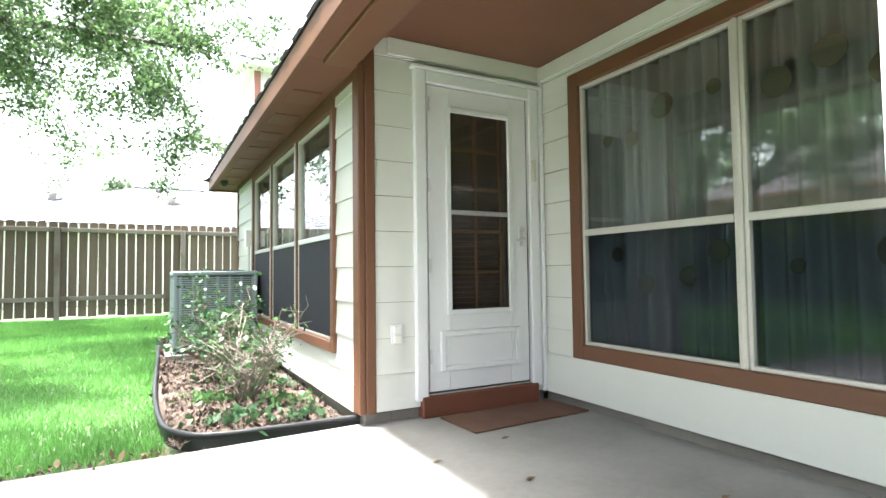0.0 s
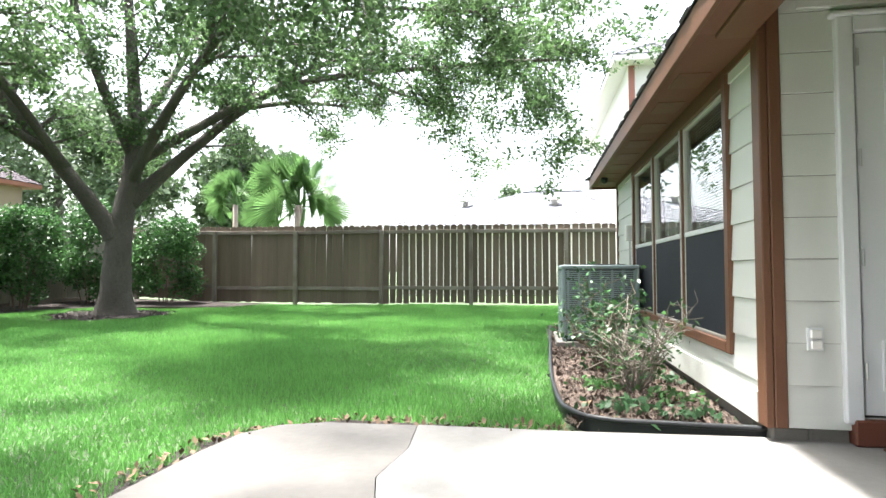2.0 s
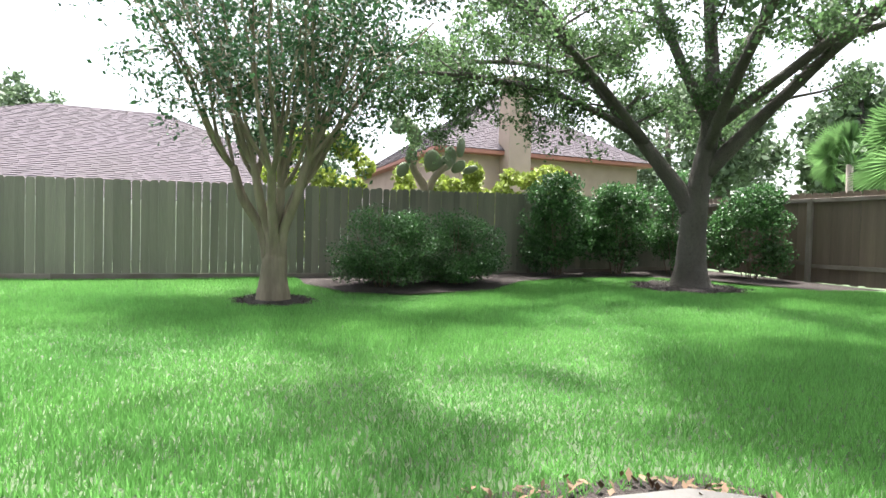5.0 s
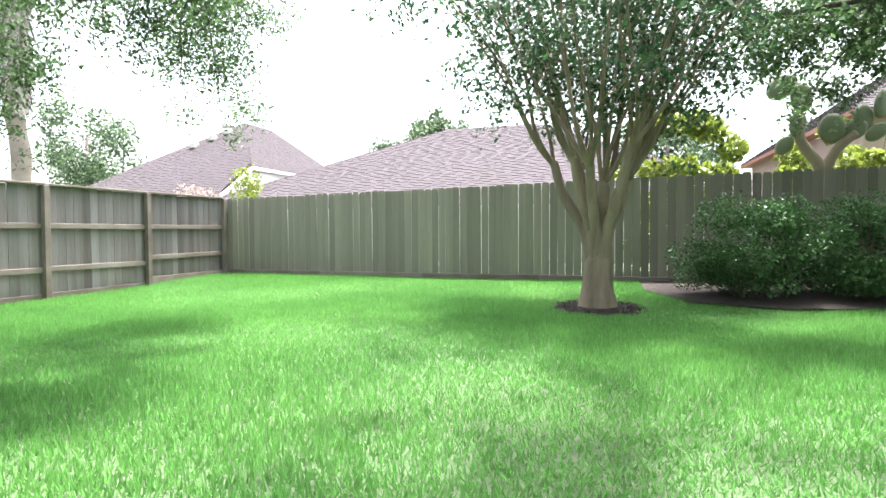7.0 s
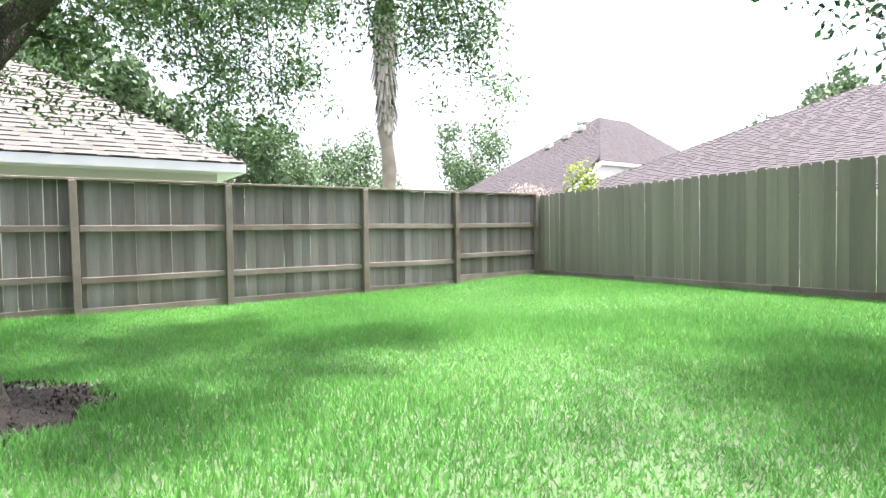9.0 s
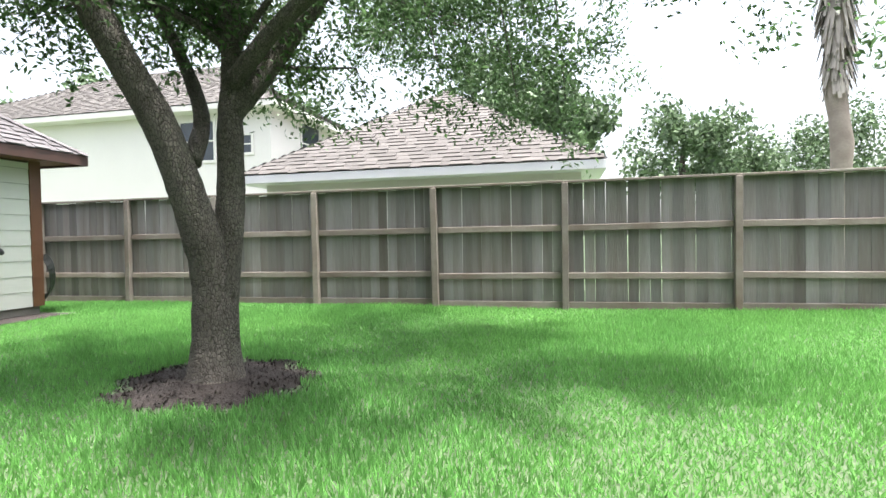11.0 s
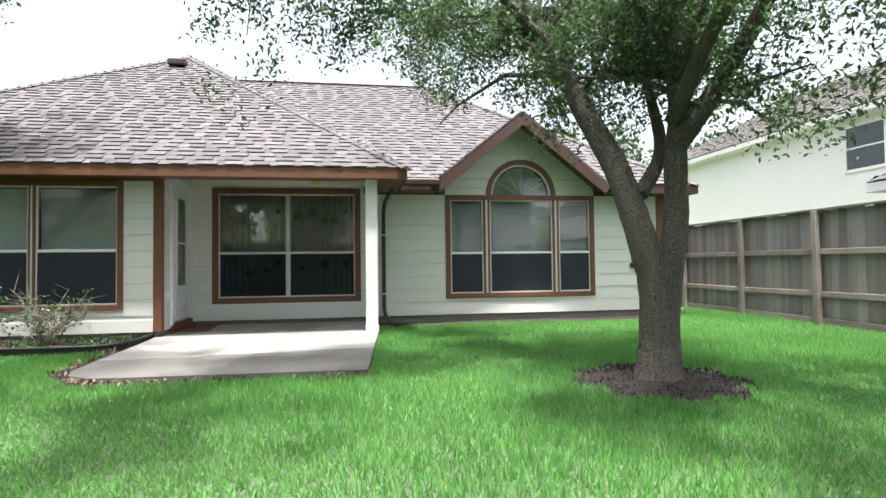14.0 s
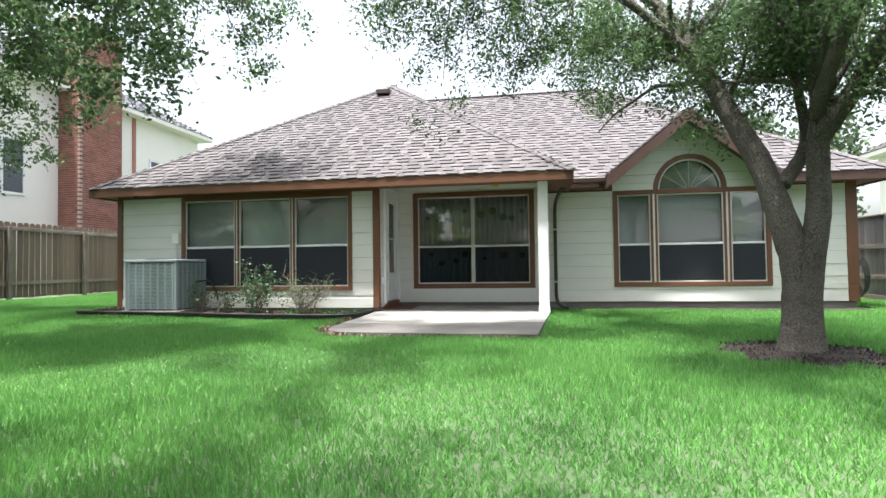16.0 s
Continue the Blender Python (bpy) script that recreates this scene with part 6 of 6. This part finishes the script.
for x, y, rx, ry, h, k in ((-10.0, 3.9, 1.2, 1.7, 3.6, 101), (-10.2, 7.0, 1.2, 1.9, 3.3, 102), (-10.0, 9.8, 1.0, 1.5, 3.2, 103)):
    shrub("shrub", "yellow-green leafy shrub behind the fence", x, y, 0, rx, ry, h, 8000, LIME_LEAF, 0.16, 0.09, k)
shrub("shrub", "small bright green sapling behind the fence", -13.0, -9.0, 0, 0.5, 0.5, 3.4, 1500, LIME_LEAF, 0.14, 0.08, 104)
shrub("shrub", "pinkish flowering shrub behind the fence", -11.0, -9.3, 0, 0.9, 1.0, 2.5, 2500, surface("pale_pink_blossom", (0.45, 0.36, 0.34), 0.7, 0.2, 2, 10, 0, island=0.4, through_light=0.3), 0.09, 0.06, 105)


def far_tree(label, x, y, h, r, seed, count=3500, leaf=0.42, mat=FAR_LEAF):
    rng = np.random.default_rng(seed)
    t = thing("tree", label, "tree", (x, y, 0))
    part("trunk", Geo().tube([(0, 0, -0.2), (0.1, 0.1, h * 0.4), (0, 0, h * 0.8)], [0.3, 0.22, 0.08], 8), BARK, t, smooth=True)
    lumps = 26
    d = unit(rng.normal(size=(lumps, 3)))
    c = d * rng.uniform(0.35, 1, (lumps, 1)) * np.array([r, r, h * 0.36]) + np.array([0, 0, h * 0.66])
    p = c[rng.integers(0, lumps, count)] + unit(rng.normal(size=(count, 3))) * rng.uniform(0.3, 1, (count, 1)) * r * 0.36
    foliage("crown", p, leaf, leaf * 0.6, mat, t)


for i, (x, y, h, r) in enumerate(((-33, -9, 9.2, 2.6), (-40, -15, 9.0, 3), (-46, -30, 9.5, 4), (-20, -40, 9, 4.5), (-8, -30, 8.0, 3.6), (-12, -34, 7, 3.5), (1, -22, 9.4, 3.0), (-1, -19, 7.2, 2.4), (-38, 6, 10, 3.5), (-20, 24, 10, 3.6),
                                  (-13, 20, 8.0, 2.2), (-9.0, 22, 7.5, 2.0), (-34, 22, 12, 5), (2.0, 40, 6.8, 2.4), (-24, 33, 9, 4), (14, -26, 9, 4), (25, -12, 9, 3.5), (22, -20, 9, 4), (-28, -34, 10, 4))):
    far_tree("leafy green tree beyond the garden", x, y, h, r, 200 + i, count=5200, leaf=0.3)

# ---- fallen leaves along the patio edge ----
rng = np.random.default_rng(77)
pts = []
for (a, b), n in ((((1.55, 1.0), (1.6, 3.3)), 90), (((1.6, 3.3), (2.2, 3.85)), 80), (((2.2, 3.85), (3.6, 3.85)), 100)):
    s = rng.uniform(0, 1, n)
    pts.append(np.stack([a[0] + (b[0] - a[0]) * s + rng.normal(0, 0.05, n), a[1] + (b[1] - a[1]) * s + rng.normal(0, 0.05, n), np.full(n, 0.045)], 1))
v, f = leaf_arrays(np.concatenate(pts), 0.052, 0.026, up=0.95)
tagged(array_mesh("fallen_leaves", v, f, DRY_LEAF), "dry brown oak leaves along the patio edge", "leaves", kind="stuff")
dirt = Geo()
ring = [(1.5, 1.0), (1.72, 1.0), (1.75, 3.3), (2.2, 3.68), (3.5, 3.72), (3.5, 3.9), (2.2, 3.93), (1.6, 3.65), (1.47, 3.0)]
dirt.add([(x, y, 0.012) for x, y in ring], [tuple(range(len(ring)))])
tagged(mesh_object("ground_dirt", dirt, MULCH), "bare soil along the patio edge", "soil", kind="stuff")
wall_bed = Geo()
ring = [(5.5, -4.6), (XM + 0.02, -4.6), (XM + 0.02, 0.74), (5.3, 0.74), (5.45, -1.5)]
wall_bed.add([(x, y, 0.012) for x, y in ring], [tuple(range(len(ring)))])
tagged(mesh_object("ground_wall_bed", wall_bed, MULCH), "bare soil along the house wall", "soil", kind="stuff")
for x, y in ((4.95, 2.55), (4.7, 2.95), (5.5, 2.0), (3.4, 2.4), (2.6, 1.9), (5.2, 3.1)):
    lf = thing("dry_leaf", "single dry brown leaf on the concrete", "leaf", (x, y, 0.066))
    part("blade", Geo().add([(-0.03, 0, 0), (0, 0.014, 0.006), (0.03, 0, 0.004), (0, -0.014, 0.006), (0, 0, -0.004)], [(0, 1, 2, 3), (0, 4, 2), (0, 3, 2)]), DRY_LEAF, lf)

# ---- grass ----
def in_lawn(x, y):
    ok = (x > -7.82 + 0.018 * (y + 5.8)) & ((x < 6.0) | (y < -4.75) | (y > 9.1)) & (y > -5.8 - 0.018 * (x + 7.8)) & (y < 13.25)
    ok &= ~((x > 1.61) & (y > 0.94 + 0.0 * x) & (y < 3.92) & ~((x < 2.15) & (y > 3.35 + (x - 1.52) * 0.9)))
    ok &= ~((x > 4.4) & (y > 0.74) & (y < 3.9))
    ok &= ~((x > 3.54) & (y > 3.8) & (y < 9.0))
    ok &= ~((x > 5.45) & (y < 0.8) & (y > -4.75))
    ok &= ~((x > 4.55) & (y >= 3.7) & (y < 9.0))
    for cx, cy, r in ((0.92, -1.47, 0.70), (-4.75, 10.1, 1.05), (-5.0, 2.4, 0.58)):
        ok &= (x - cx) ** 2 + (y - cy) ** 2 > (r * (1 + 0.10 * np.sin(9 * np.arctan2(y - cy, x - cx)))) ** 2
    inside = np.zeros(len(x), dtype=bool)
    for (ax, ay), (bx, by) in zip(BED_B, BED_B[1:] + BED_B[:1]):
        if ay != by:
            inside ^= ((ay > y) != (by > y)) & (x < (bx - ax) * (y - ay) / (by - ay) + ax)
    ok &= ~inside
    return ok


BLADES = 1300000
rng = np.random.default_rng(3)
gx, gy = rng.uniform(-7.85, 9.5, BLADES), rng.uniform(-5.95, 13.25, BLADES)
keep = in_lawn(gx, gy)
gx, gy = gx[keep], gy[keep]
n = len(gx)
ht = rng.uniform(0.03, 0.068, n) * (1 + 0.25 * np.sin(gx * 1.3 + np.cos(gy * 0.9) * 2))
wd = rng.uniform(0.0035, 0.007, n)
a = rng.uniform(0, 2 * np.pi, n)
lean = rng.uniform(0.0, 0.045, n)
la = rng.uniform(0, 2 * np.pi, n)
gz = ground_arr(gx, gy) - 0.004
base = np.stack([gx, gy, gz], 1)
w = np.stack([np.cos(a) * wd, np.sin(a) * wd, np.zeros(n)], 1)
tip = base + np.stack([np.cos(la) * lean, np.sin(la) * lean, ht], 1)
gv = np.stack([base - w, base + w, tip], 1).reshape(-1, 3)
gf = np.arange(3 * n).reshape(-1, 3)
tagged(array_mesh("grass", gv, gf, GRASS), "thick bright green mown lawn grass", "grass", kind="stuff")
